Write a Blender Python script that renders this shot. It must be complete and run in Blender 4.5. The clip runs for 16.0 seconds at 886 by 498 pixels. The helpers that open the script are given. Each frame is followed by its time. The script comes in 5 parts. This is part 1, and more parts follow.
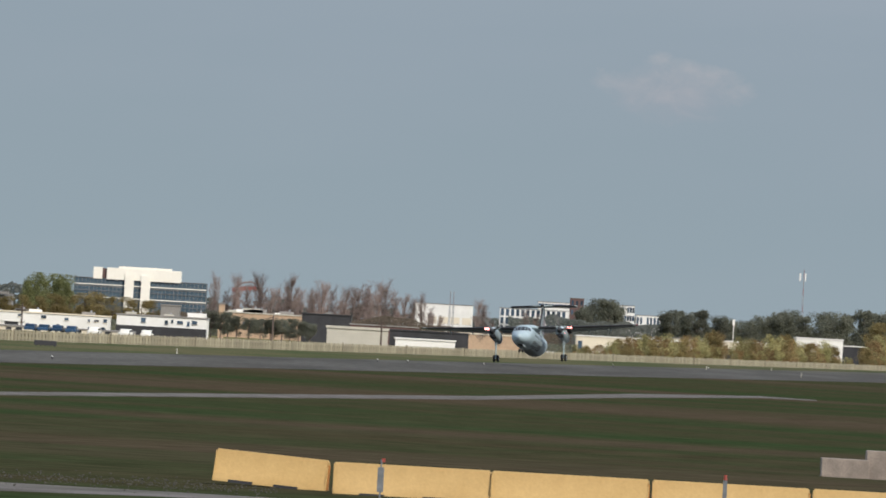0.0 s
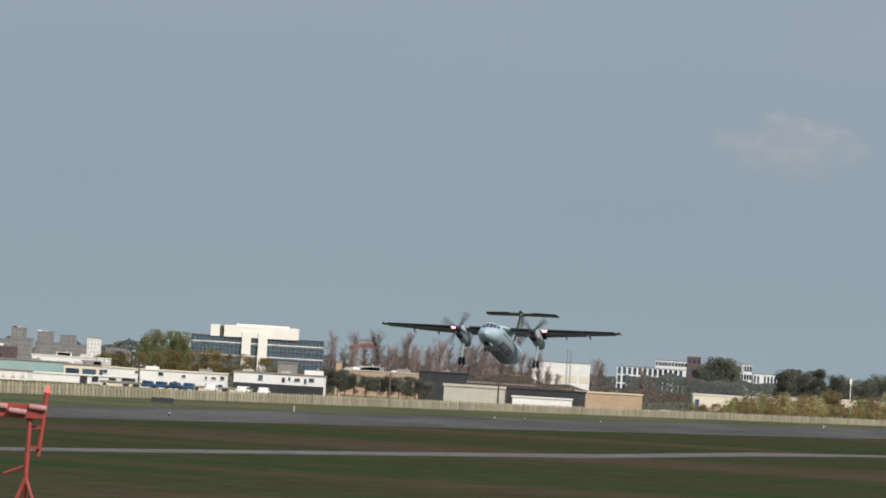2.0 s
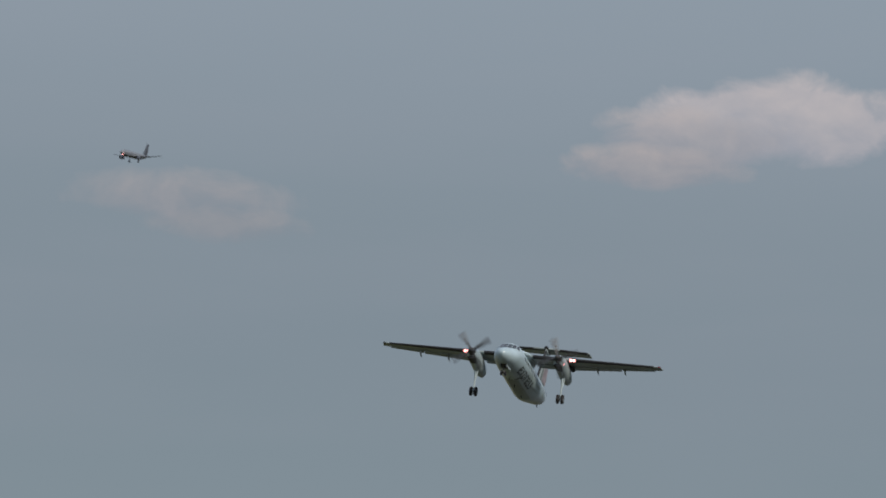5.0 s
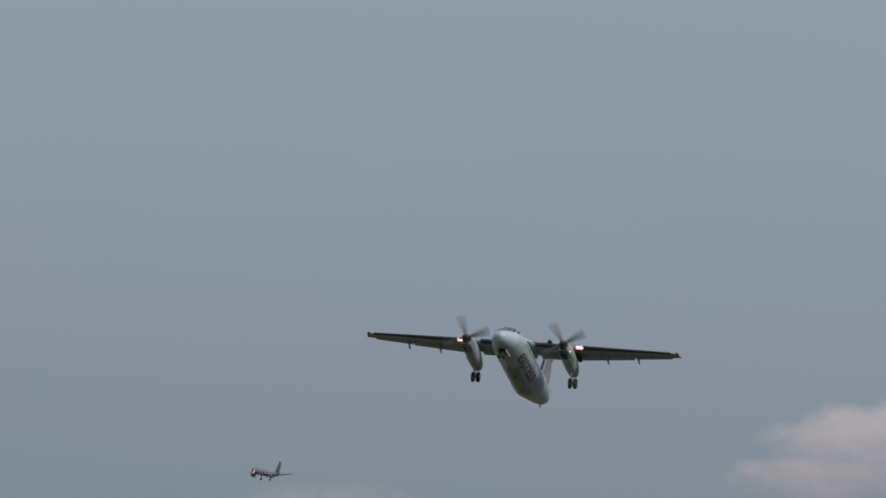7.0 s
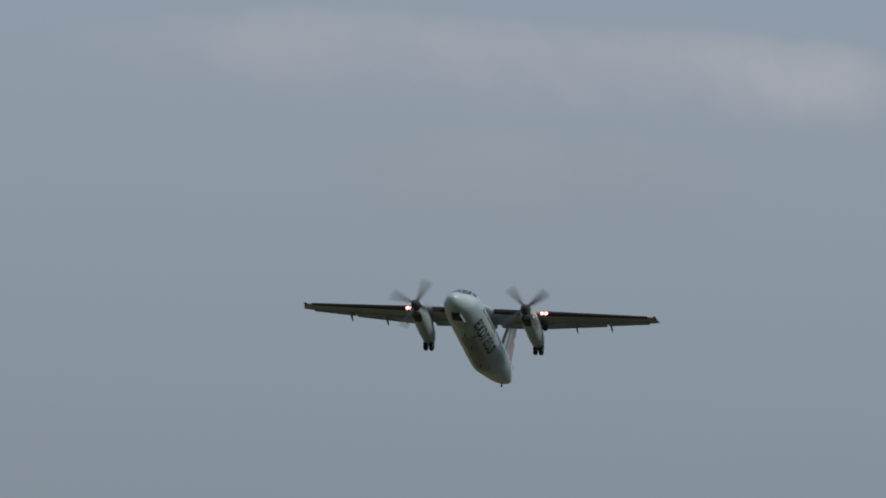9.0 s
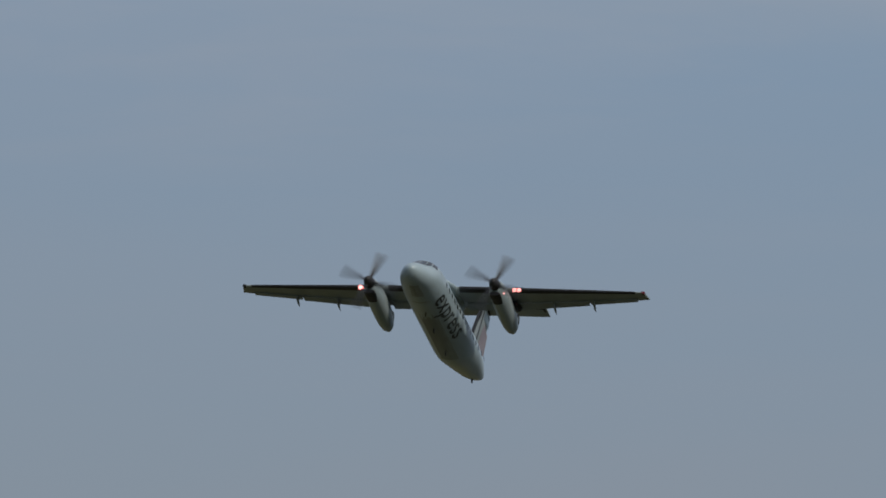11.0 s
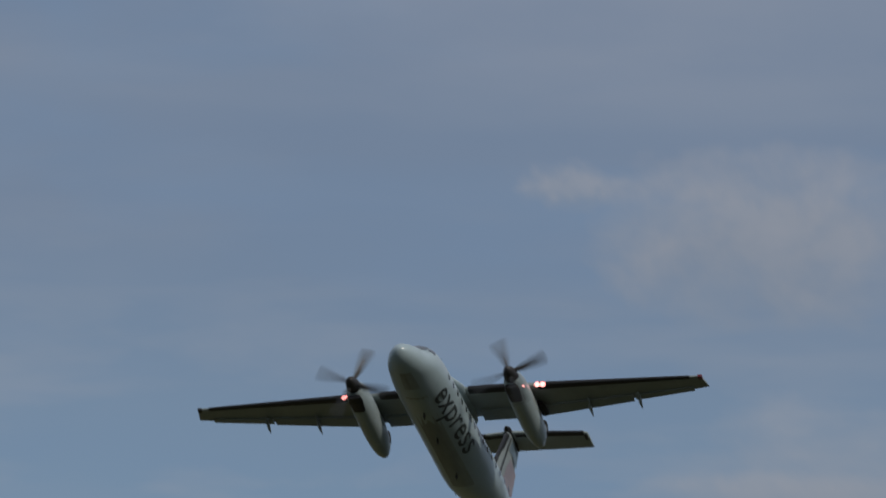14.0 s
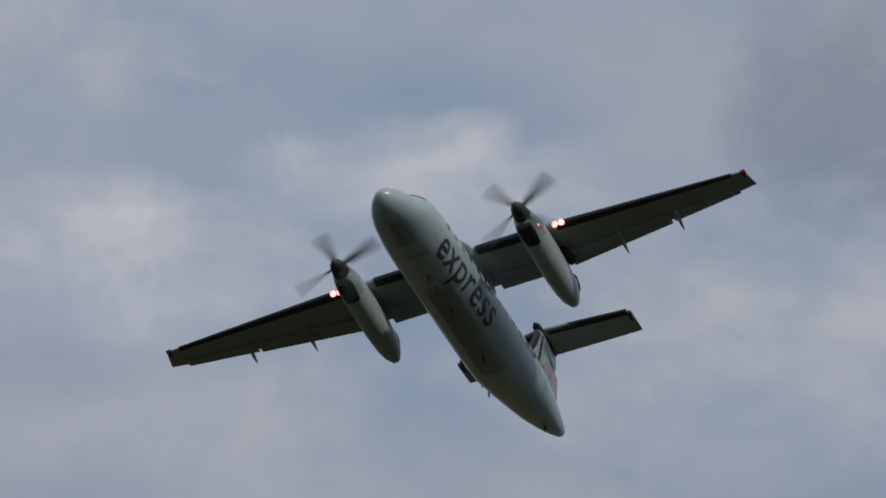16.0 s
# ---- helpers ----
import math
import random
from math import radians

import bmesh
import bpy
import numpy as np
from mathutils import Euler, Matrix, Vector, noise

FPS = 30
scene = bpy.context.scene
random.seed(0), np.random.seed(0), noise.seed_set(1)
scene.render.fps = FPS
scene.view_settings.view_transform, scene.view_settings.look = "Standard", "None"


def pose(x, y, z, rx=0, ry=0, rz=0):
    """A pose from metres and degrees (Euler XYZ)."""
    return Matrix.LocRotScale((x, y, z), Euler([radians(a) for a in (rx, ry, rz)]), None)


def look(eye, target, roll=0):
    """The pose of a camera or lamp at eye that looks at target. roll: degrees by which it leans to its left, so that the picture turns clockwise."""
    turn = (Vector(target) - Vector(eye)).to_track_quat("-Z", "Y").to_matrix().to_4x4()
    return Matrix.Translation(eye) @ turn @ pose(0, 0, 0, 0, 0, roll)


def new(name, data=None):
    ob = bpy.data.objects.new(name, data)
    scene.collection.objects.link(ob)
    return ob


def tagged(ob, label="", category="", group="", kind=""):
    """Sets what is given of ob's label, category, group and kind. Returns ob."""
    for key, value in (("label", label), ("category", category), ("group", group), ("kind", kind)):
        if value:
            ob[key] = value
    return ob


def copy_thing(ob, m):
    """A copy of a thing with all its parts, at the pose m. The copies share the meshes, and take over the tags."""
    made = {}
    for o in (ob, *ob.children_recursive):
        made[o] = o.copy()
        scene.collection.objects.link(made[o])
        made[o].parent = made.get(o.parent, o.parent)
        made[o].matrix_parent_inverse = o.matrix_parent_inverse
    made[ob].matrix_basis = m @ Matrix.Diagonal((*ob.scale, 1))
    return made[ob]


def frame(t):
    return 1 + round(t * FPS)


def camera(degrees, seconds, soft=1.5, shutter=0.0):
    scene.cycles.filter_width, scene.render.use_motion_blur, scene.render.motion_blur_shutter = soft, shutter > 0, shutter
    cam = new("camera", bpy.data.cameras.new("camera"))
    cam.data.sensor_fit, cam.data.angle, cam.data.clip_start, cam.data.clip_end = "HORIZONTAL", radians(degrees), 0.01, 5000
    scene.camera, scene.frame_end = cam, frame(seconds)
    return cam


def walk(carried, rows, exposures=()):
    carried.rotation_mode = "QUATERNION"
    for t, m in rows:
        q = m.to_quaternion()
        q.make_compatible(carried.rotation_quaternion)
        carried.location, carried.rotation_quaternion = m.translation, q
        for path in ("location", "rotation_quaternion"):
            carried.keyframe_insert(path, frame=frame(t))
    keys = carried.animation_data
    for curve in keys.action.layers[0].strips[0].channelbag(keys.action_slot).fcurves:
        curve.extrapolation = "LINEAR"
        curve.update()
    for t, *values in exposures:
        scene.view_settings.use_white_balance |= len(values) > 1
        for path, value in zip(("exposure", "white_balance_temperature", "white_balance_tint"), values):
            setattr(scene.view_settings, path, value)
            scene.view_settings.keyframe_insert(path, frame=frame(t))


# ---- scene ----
# ---- camera: a hand-held tele lens on one spot, panning after the aircraft ----
EYE = (0.0, 0.0, 4.16)
cam = camera(5.3, 16.0, soft=1.7, shutter=0.32)
PAN = [  # seconds, turn to the left, tilt up, lean
    (0, 0.000, 0.463, 3.26),
    (0.5, 0.217, 0.510, 3.37),
    (1, 0.442, 0.486, 3.49),
    (1.5, 0.565, 0.591, 3.55),
    (2, 0.721, 0.769, 3.42),
    (2.5, 1.194, 1.014, 3.71),
    (3, 1.610, 1.410, 3.68),
    (3.5, 1.601, 1.668, 3.68),
    (4, 1.665, 1.862, 3.65),
    (4.5, 2.063, 2.024, 3.62),
    (4.7, 2.246, 2.129, 3.60),
    (6.8, 3.409, 4.030, 3.49),
    (7, 3.552, 4.174, 3.49),
    (7.1, 3.548, 4.269, 3.49),
    (7.5, 3.609, 4.632, 3.49),
    (8, 4.097, 5.101, 3.49),
    (8.5, 4.437, 5.542, 3.49),
    (9, 4.550, 6.033, 3.49),
    (11.5, 6.555, 10.083, 3.49),
    (12, 7.088, 11.176, 3.49),
    (12.5, 7.680, 12.049, 3.49),
    (13, 8.488, 13.489, 3.49),
    (13.5, 9.190, 14.788, 3.49),
    (14, 10.327, 16.482, 3.49),
    (14.5, 11.394, 18.086, 3.49),
    (15, 12.578, 19.376, 3.49),
    (15.5, 13.970, 20.724, 3.49),
    (16, 15.319, 22.499, 3.49),
]
walk(cam, [(t, pose(*EYE, 90 + tilt, 0, turn) @ pose(0, 0, 0, 0, 0, lean)) for t, turn, tilt, lean in
           PAN],
     exposures=[(0, 0.0), (2.4, 0.0), (3.0, -0.2), (3.7, -0.4), (4.7, -0.42), (7.0, -0.54), (8.0, -0.62), (9.0, -0.71), (11.4, -0.98), (12.4, -1.06), (16, -1.08)])

# ---- world and sun ----
SUN_AZ, SUN_EL = 142.0, 37.0     # degrees clockwise from the view axis, and above the horizon
world = bpy.data.worlds.new("sky")
scene.world = world
world.use_nodes = True


def nodes_of(tree):
    tree.nodes.clear()

    def add(kind, **values):
        node = tree.nodes.new(kind)
        for key, value in values.items():
            if key in node.inputs:
                node.inputs[key].default_value = value
            else:
                setattr(node, key, value)
        return node
    return add, tree.links.new


def build_sky():
    add, link = nodes_of(world.node_tree)
    sky = add("ShaderNodeTexSky", sky_type="NISHITA", sun_disc=False, sun_elevation=radians(SUN_EL),
              sun_rotation=radians(SUN_AZ), air_density=1.0, dust_density=2.0)
    place = add("ShaderNodeTexCoord")
    turn = add("ShaderNodeVectorRotate", rotation_type="Y_AXIS", Angle=radians(3.3))
    link(place.outputs["Generated"], turn.inputs["Vector"])
    way = turn.outputs[0]
    split = add("ShaderNodeSeparateXYZ")
    link(place.outputs["Generated"], split.inputs[0])

    def math_node(op, a, b=0.0, c=0.0):
        node = add("ShaderNodeMath", operation=op)
        for slot, value in zip(node.inputs, (a, b, c)):
            if isinstance(value, (int, float)):
                slot.default_value = value
            else:
                link(value, slot)
        return node.outputs[0]

    def fbm(stretch, scale, detail, rough, shift=(0, 0, 0)):
        m = add("ShaderNodeMapping", Scale=stretch, Location=shift)
        link(way, m.inputs["Vector"])
        n = add("ShaderNodeTexNoise", Scale=scale, Detail=detail, Roughness=rough, Distortion=0.35)
        link(m.outputs[0], n.inputs["Vector"])
        return n.outputs["Fac"]

    def ramp(fac, *stops):
        node = add("ShaderNodeValToRGB")
        while len(node.color_ramp.elements) < len(stops):
            node.color_ramp.elements.new(0.5)
        for e, (at, c) in zip(node.color_ramp.elements, stops):
            e.position, e.color = at, (c if isinstance(c, tuple) else (c, c, c)) + (1,)
        link(fac, node.inputs[0])
        return node.outputs[0]

    def mix(fac, a, b, kind="MIX"):
        node = add("ShaderNodeMix", data_type="RGBA", blend_type=kind)
        for slot, value in zip((node.inputs[0], node.inputs[6], node.inputs[7]), (fac, a, b)):
            if isinstance(value, (int, float)):
                slot.default_value = value
            elif isinstance(value, tuple):
                slot.default_value = value + (1,)
            else:
                link(value, slot)
        return node.outputs[2]

    # thin high veil, greyer and darker above the haze at the horizon
    height = split.outputs[2]
    veil = ramp(height, (0.0, (3.2, 4.05, 4.6)), (0.03, (2.78, 3.55, 4.3)), (0.06, (3.1, 3.78, 4.6)), (0.12, (3.45, 4.05, 4.8)),
                (0.178, (2.7, 3.7, 5.0)), (0.195, (3.4, 4.05, 4.9)), (0.228, (3.55, 4.1, 4.8)), (0.252, (2.35, 3.55, 5.05)), (0.285, (2.2, 2.95, 4.2)), (0.312, (2.25, 2.95, 4.2)), (0.345, (3.35, 3.95, 5.0)), (0.40, (4.0, 4.75, 6.0)))
    base = mix(0.88, sky.outputs[0], veil)
    # long soft bands
    bands = fbm((1, 1, 5.0), 9.0, 4, 0.5)
    base = mix(ramp(bands, (0.42, 0.0), (0.72, 0.30)), base, (3.7, 4.1, 4.8))
    streaks = fbm((1, 1, 6.0), 24.0, 5, 0.6, (1.3, 0.2, 0.4))
    base = mix(math_node("MULTIPLY", ramp(streaks, (0.45, 0.0), (0.72, 0.42)), ramp(height, (0.15, 0.0), (0.21, 1.0), (0.262, 1.0), (0.285, 0.2))), base, (4.3, 4.45, 4.95))
    # open blue gaps higher up
    gaps = fbm((1, 1, 3.0), 14.0, 5, 0.55, (3.1, 0.4, 1.7))
    high = ramp(height, (0.222, 0.0), (0.27, 1.0))
    base = mix(math_node("MULTIPLY", ramp(gaps, (0.48, 0.0), (0.70, 0.6)), high), base, (2.1, 3.2, 4.9))
    # heaped clouds, denser towards the top
    heap = fbm((1, 1, 1.9), 17.0, 7, 0.55, (0.3, 2.2, 0.9))
    cover = math_node("MULTIPLY", ramp(heap, (0.40, 0.0), (0.68, 1.0)), ramp(height, (0.29, 0.0), (0.35, 0.55)))
    base = mix(cover, base, (5.2, 5.3, 5.8))

    # single clouds: direction of the middle, half width, half height, strength, softness, tone
    for middle, wide, tall, strength, soft, tone in CLOUDS:
        mid = Vector(middle)
        tint = (0.84, 1.0, 1.2) if tone < 0.8 else ((1.07, 1.0, 0.96) if mid.z < 0.07 else (1.0, 1.0, 1.0))  # thin cloud is bluer, low cloud warmer
        side = mid.cross(Vector((0, 0, 1))).normalized()
        over = side.cross(mid).normalized()

        def along(axis, size):
            d = add("ShaderNodeVectorMath", operation="DOT_PRODUCT")
            link(way_raw, d.inputs[0])
            d.inputs[1].default_value = axis
            return math_node("DIVIDE", math_node("SUBTRACT", d.outputs["Value"], mid.dot(axis)), size)
        way_raw = place.outputs["Generated"]
        u, v = along(side, wide), along(over, tall)
        r2 = math_node("ADD", math_node("MULTIPLY", u, u), math_node("MULTIPLY", v, v))
        rough = fbm((1, 1, 1.5), 1.7 / wide, 7, 0.58, (mid.x * 9, 0, mid.z * 7))
        field = math_node("ADD", math_node("SUBTRACT", 1.0, r2), math_node("MULTIPLY", math_node("SUBTRACT", rough, 0.5), 2.1))
        shade = ramp(math_node("ADD", math_node("MULTIPLY", v, 0.25), rough), (0.30, tuple(c * k * tone for c, k in zip((3.35, 3.75, 4.45), tint))), (0.80, tuple(c * k * tone for c, k in zip((4.95, 4.9, 5.2), tint))))
        base = mix(math_node("MULTIPLY", ramp(field, (0.0, 0.0), (soft, 1.0)), strength), base, shade)

    # the sky is brighter above the haze
    base = mix(1.0, base, ramp(height, (0.045, 1.0), (0.20, 1.57)), "MULTIPLY")
    back = add("ShaderNodeBackground", Strength=0.1)
    link(base, back.inputs["Color"])
    out = add("ShaderNodeOutputWorld")
    link(back.outputs[0], out.inputs[0])


CLOUDS = [
    ((-0.0080, 0.9983, 0.0567), 0.0150, 0.0050, 1.0, 0.55, 1.20),
    ((-0.0175, 0.9984, 0.0538), 0.0120, 0.0034, 0.85, 0.7, 1.08),
    ((-0.0700, 0.9966, 0.0447), 0.0125, 0.0032, 0.62, 1.0, 1.0),
    ((0.0230, 0.9994, 0.0260), 0.0080, 0.0036, 0.50, 1.2, 1.0),
    ((-0.0215, 0.9987, 0.0508), 0.0105, 0.0024, 0.80, 0.8, 1.02),
    ((-0.0653, 0.9970, 0.0420), 0.0090, 0.0020, 0.5, 1.0, 0.95),
    ((-0.0760, 0.9893, 0.1247), 0.0520, 0.0056, 0.75, 1.3, 1.12),
    ((-0.0665, 0.9914, 0.1124), 0.0300, 0.0060, 0.25, 1.5, 0.95),
    ((-0.1272, 0.9669, 0.2211), 0.0480, 0.0130, 0.50, 1.6, 0.98),
    ((-0.1328, 0.9562, 0.2607), 0.0220, 0.0030, 0.50, 1.2, 0.95),
    ((-0.1244, 0.9567, 0.2632), 0.0280, 0.0080, 0.42, 1.4, 0.94),
    ((-0.1821, 0.9553, 0.2330), 0.0320, 0.0060, 0.40, 1.4, 0.92),
    ((-0.1389, 0.9479, 0.2867), 0.0210, 0.0100, 0.62, 0.9, 0.92),
    ((-0.1588, 0.9435, 0.2907), 0.0060, 0.0030, 0.50, 0.9, 0.95),
    ((-0.2019, 0.9196, 0.3370), 0.0400, 0.0085, 0.35, 1.4, 1.0),
    ((-0.2343, 0.9060, 0.3526), 0.0180, 0.0110, 0.55, 1.0, 1.06),
    ((-0.1923, 0.9155, 0.3534), 0.0260, 0.0090, 0.45, 1.2, 1.02),
    ((-0.1576, 0.9317, 0.3270), 0.0240, 0.0130, 0.55, 1.6, 0.60),
    ((-0.2249, 0.9102, 0.3479), 0.0080, 0.0050, 0.60, 1.3, 1.16),
    ((-0.1949, 0.9185, 0.3441), 0.0230, 0.0080, 0.60, 1.4, 1.12),
    ((-0.2791, 0.8826, 0.3783), 0.0260, 0.0110, 0.85, 1.0, 1.42),
    ((-0.2429, 0.8890, 0.3882), 0.0230, 0.0085, 0.80, 1.0, 1.42),
    ((-0.2121, 0.9031, 0.3735), 0.0300, 0.0150, 0.75, 1.1, 1.30),
    ((-0.2583, 0.8960, 0.3611), 0.0480, 0.0170, 0.65, 1.2, 1.28),
    ((-0.2820, 0.8725, 0.3991), 0.0170, 0.0070, 0.70, 1.0, 1.25),
    ((-0.2023, 0.8944, 0.3989), 0.0150, 0.0150, 0.62, 1.9, 0.60),
]
build_sky()

sun = new("sun", bpy.data.lights.new("sun", "SUN"))
sun.data.energy, sun.data.angle, sun.data.color = 3.9, radians(1.0), (1.0, 0.93, 0.82)
_a, _e = radians(SUN_AZ), radians(SUN_EL)
sun.matrix_basis = look((0, 0, 300), (-math.sin(_a) * math.cos(_e), -math.cos(_a) * math.cos(_e), 300 - math.sin(_e)))


# ---- materials ----
def material(name, color, rough=0.7, metal=0.0, spread=0.12, scale=3.0, fine=40.0, bump=0.0, stretch=(1, 1, 1), second=None,
             per_object=0.0, glow=0.0, alpha=1.0, gloss=0.5, island=0.0, third=None, thin=0.0):
    """Colour with variation at two scales (coarse stains, fine grain), optional relief."""
    mat = bpy.data.materials.new(name)
    mat.use_nodes = True
    add, link = nodes_of(mat.node_tree)
    shader = add("ShaderNodeBsdfPrincipled", Roughness=rough, Metallic=metal, Alpha=alpha)
    shader.inputs["Specular IOR Level"].default_value = gloss
    out = add("ShaderNodeOutputMaterial")
    link(shader.outputs[0], out.inputs[0])
    where = add("ShaderNodeTexCoord")
    m = add("ShaderNodeMapping", Scale=stretch)
    link(where.outputs["Object"], m.inputs["Vector"])
    big = add("ShaderNodeTexNoise", Scale=scale, Detail=5.0, Roughness=0.6)
    small = add("ShaderNodeTexNoise", Scale=fine, Detail=3.0, Roughness=0.6)
    link(m.outputs[0], big.inputs["Vector"])
    link(m.outputs[0], small.inputs["Vector"])
    second = second or tuple(c * (1 - 2.2 * spread) for c in color)

    def mixed(fac, a, b, kind="MIX"):
        node = add("ShaderNodeMix", data_type="RGBA", blend_type=kind)
        for slot, value in zip((node.inputs[0], node.inputs[6], node.inputs[7]), (fac, a, b)):
            if isinstance(value, (int, float)):
                slot.default_value = value
            elif isinstance(value, tuple):
                slot.default_value = value + (1,)
            else:
                link(value, slot)
        return node.outputs[2]

    steps = add("ShaderNodeMapRange")
    link(big.outputs["Fac"], steps.inputs[0])
    steps.inputs[1].default_value, steps.inputs[2].default_value = 0.35, 0.65
    tone = mixed(steps.outputs[0], color, second)
    if third:
        patch = add("ShaderNodeTexNoise", Scale=scale * 0.37, Detail=4.0, Roughness=0.55)
        link(m.outputs[0], patch.inputs["Vector"])
        s2 = add("ShaderNodeMapRange")
        link(patch.outputs["Fac"], s2.inputs[0])
        s2.inputs[1].default_value, s2.inputs[2].default_value = 0.47, 0.62
        tone = mixed(s2.outputs[0], tone, third)
    grain = add("ShaderNodeMapRange")
    link(small.outputs["Fac"], grain.inputs[0])
    for i, v in ((1, 0.3), (2, 0.7), (3, 1 - spread), (4, 1 + spread)):
        grain.inputs[i].default_value = v
    tone = mixed(1.0, tone, grain.outputs[0], "MULTIPLY")
    if per_object:
        info = add("ShaderNodeObjectInfo")
        vary = add("ShaderNodeMapRange")
        link(info.outputs["Random"], vary.inputs[0])
        vary.inputs[3].default_value, vary.inputs[4].default_value = 1 - per_object, 1 + per_object
        tone = mixed(1.0, tone, vary.outputs[0], "MULTIPLY")
    if island:
        info = add("ShaderNodeNewGeometry")
        vary = add("ShaderNodeMapRange")
        link(info.outputs["Random Per Island"], vary.inputs[0])
        vary.inputs[3].default_value, vary.inputs[4].default_value = 1 - island, 1 + island
        tone = mixed(1.0, tone, vary.outputs[0], "MULTIPLY")
    link(tone, shader.inputs["Base Color"])
    if thin:  # leaves let part of the light through
        leaf = add("ShaderNodeBsdfTranslucent")
        link(tone, leaf.inputs["Color"])
        both = add("ShaderNodeMixShader")
        both.inputs[0].default_value = thin
        link(shader.outputs[0], both.inputs[1])
        link(leaf.outputs[0], both.inputs[2])
        link(both.outputs[0], out.inputs[0])
    if bump:
        relief = add("ShaderNodeBump", Strength=bump, Distance=0.02)
        link(small.outputs["Fac"], relief.inputs["Height"])
        link(relief.outputs[0], shader.inputs["Normal"])
    if glow:
        shader.inputs["Emission Color"].default_value = color + (1,)
        shader.inputs["Emission Strength"].default_value = glow
    return mat


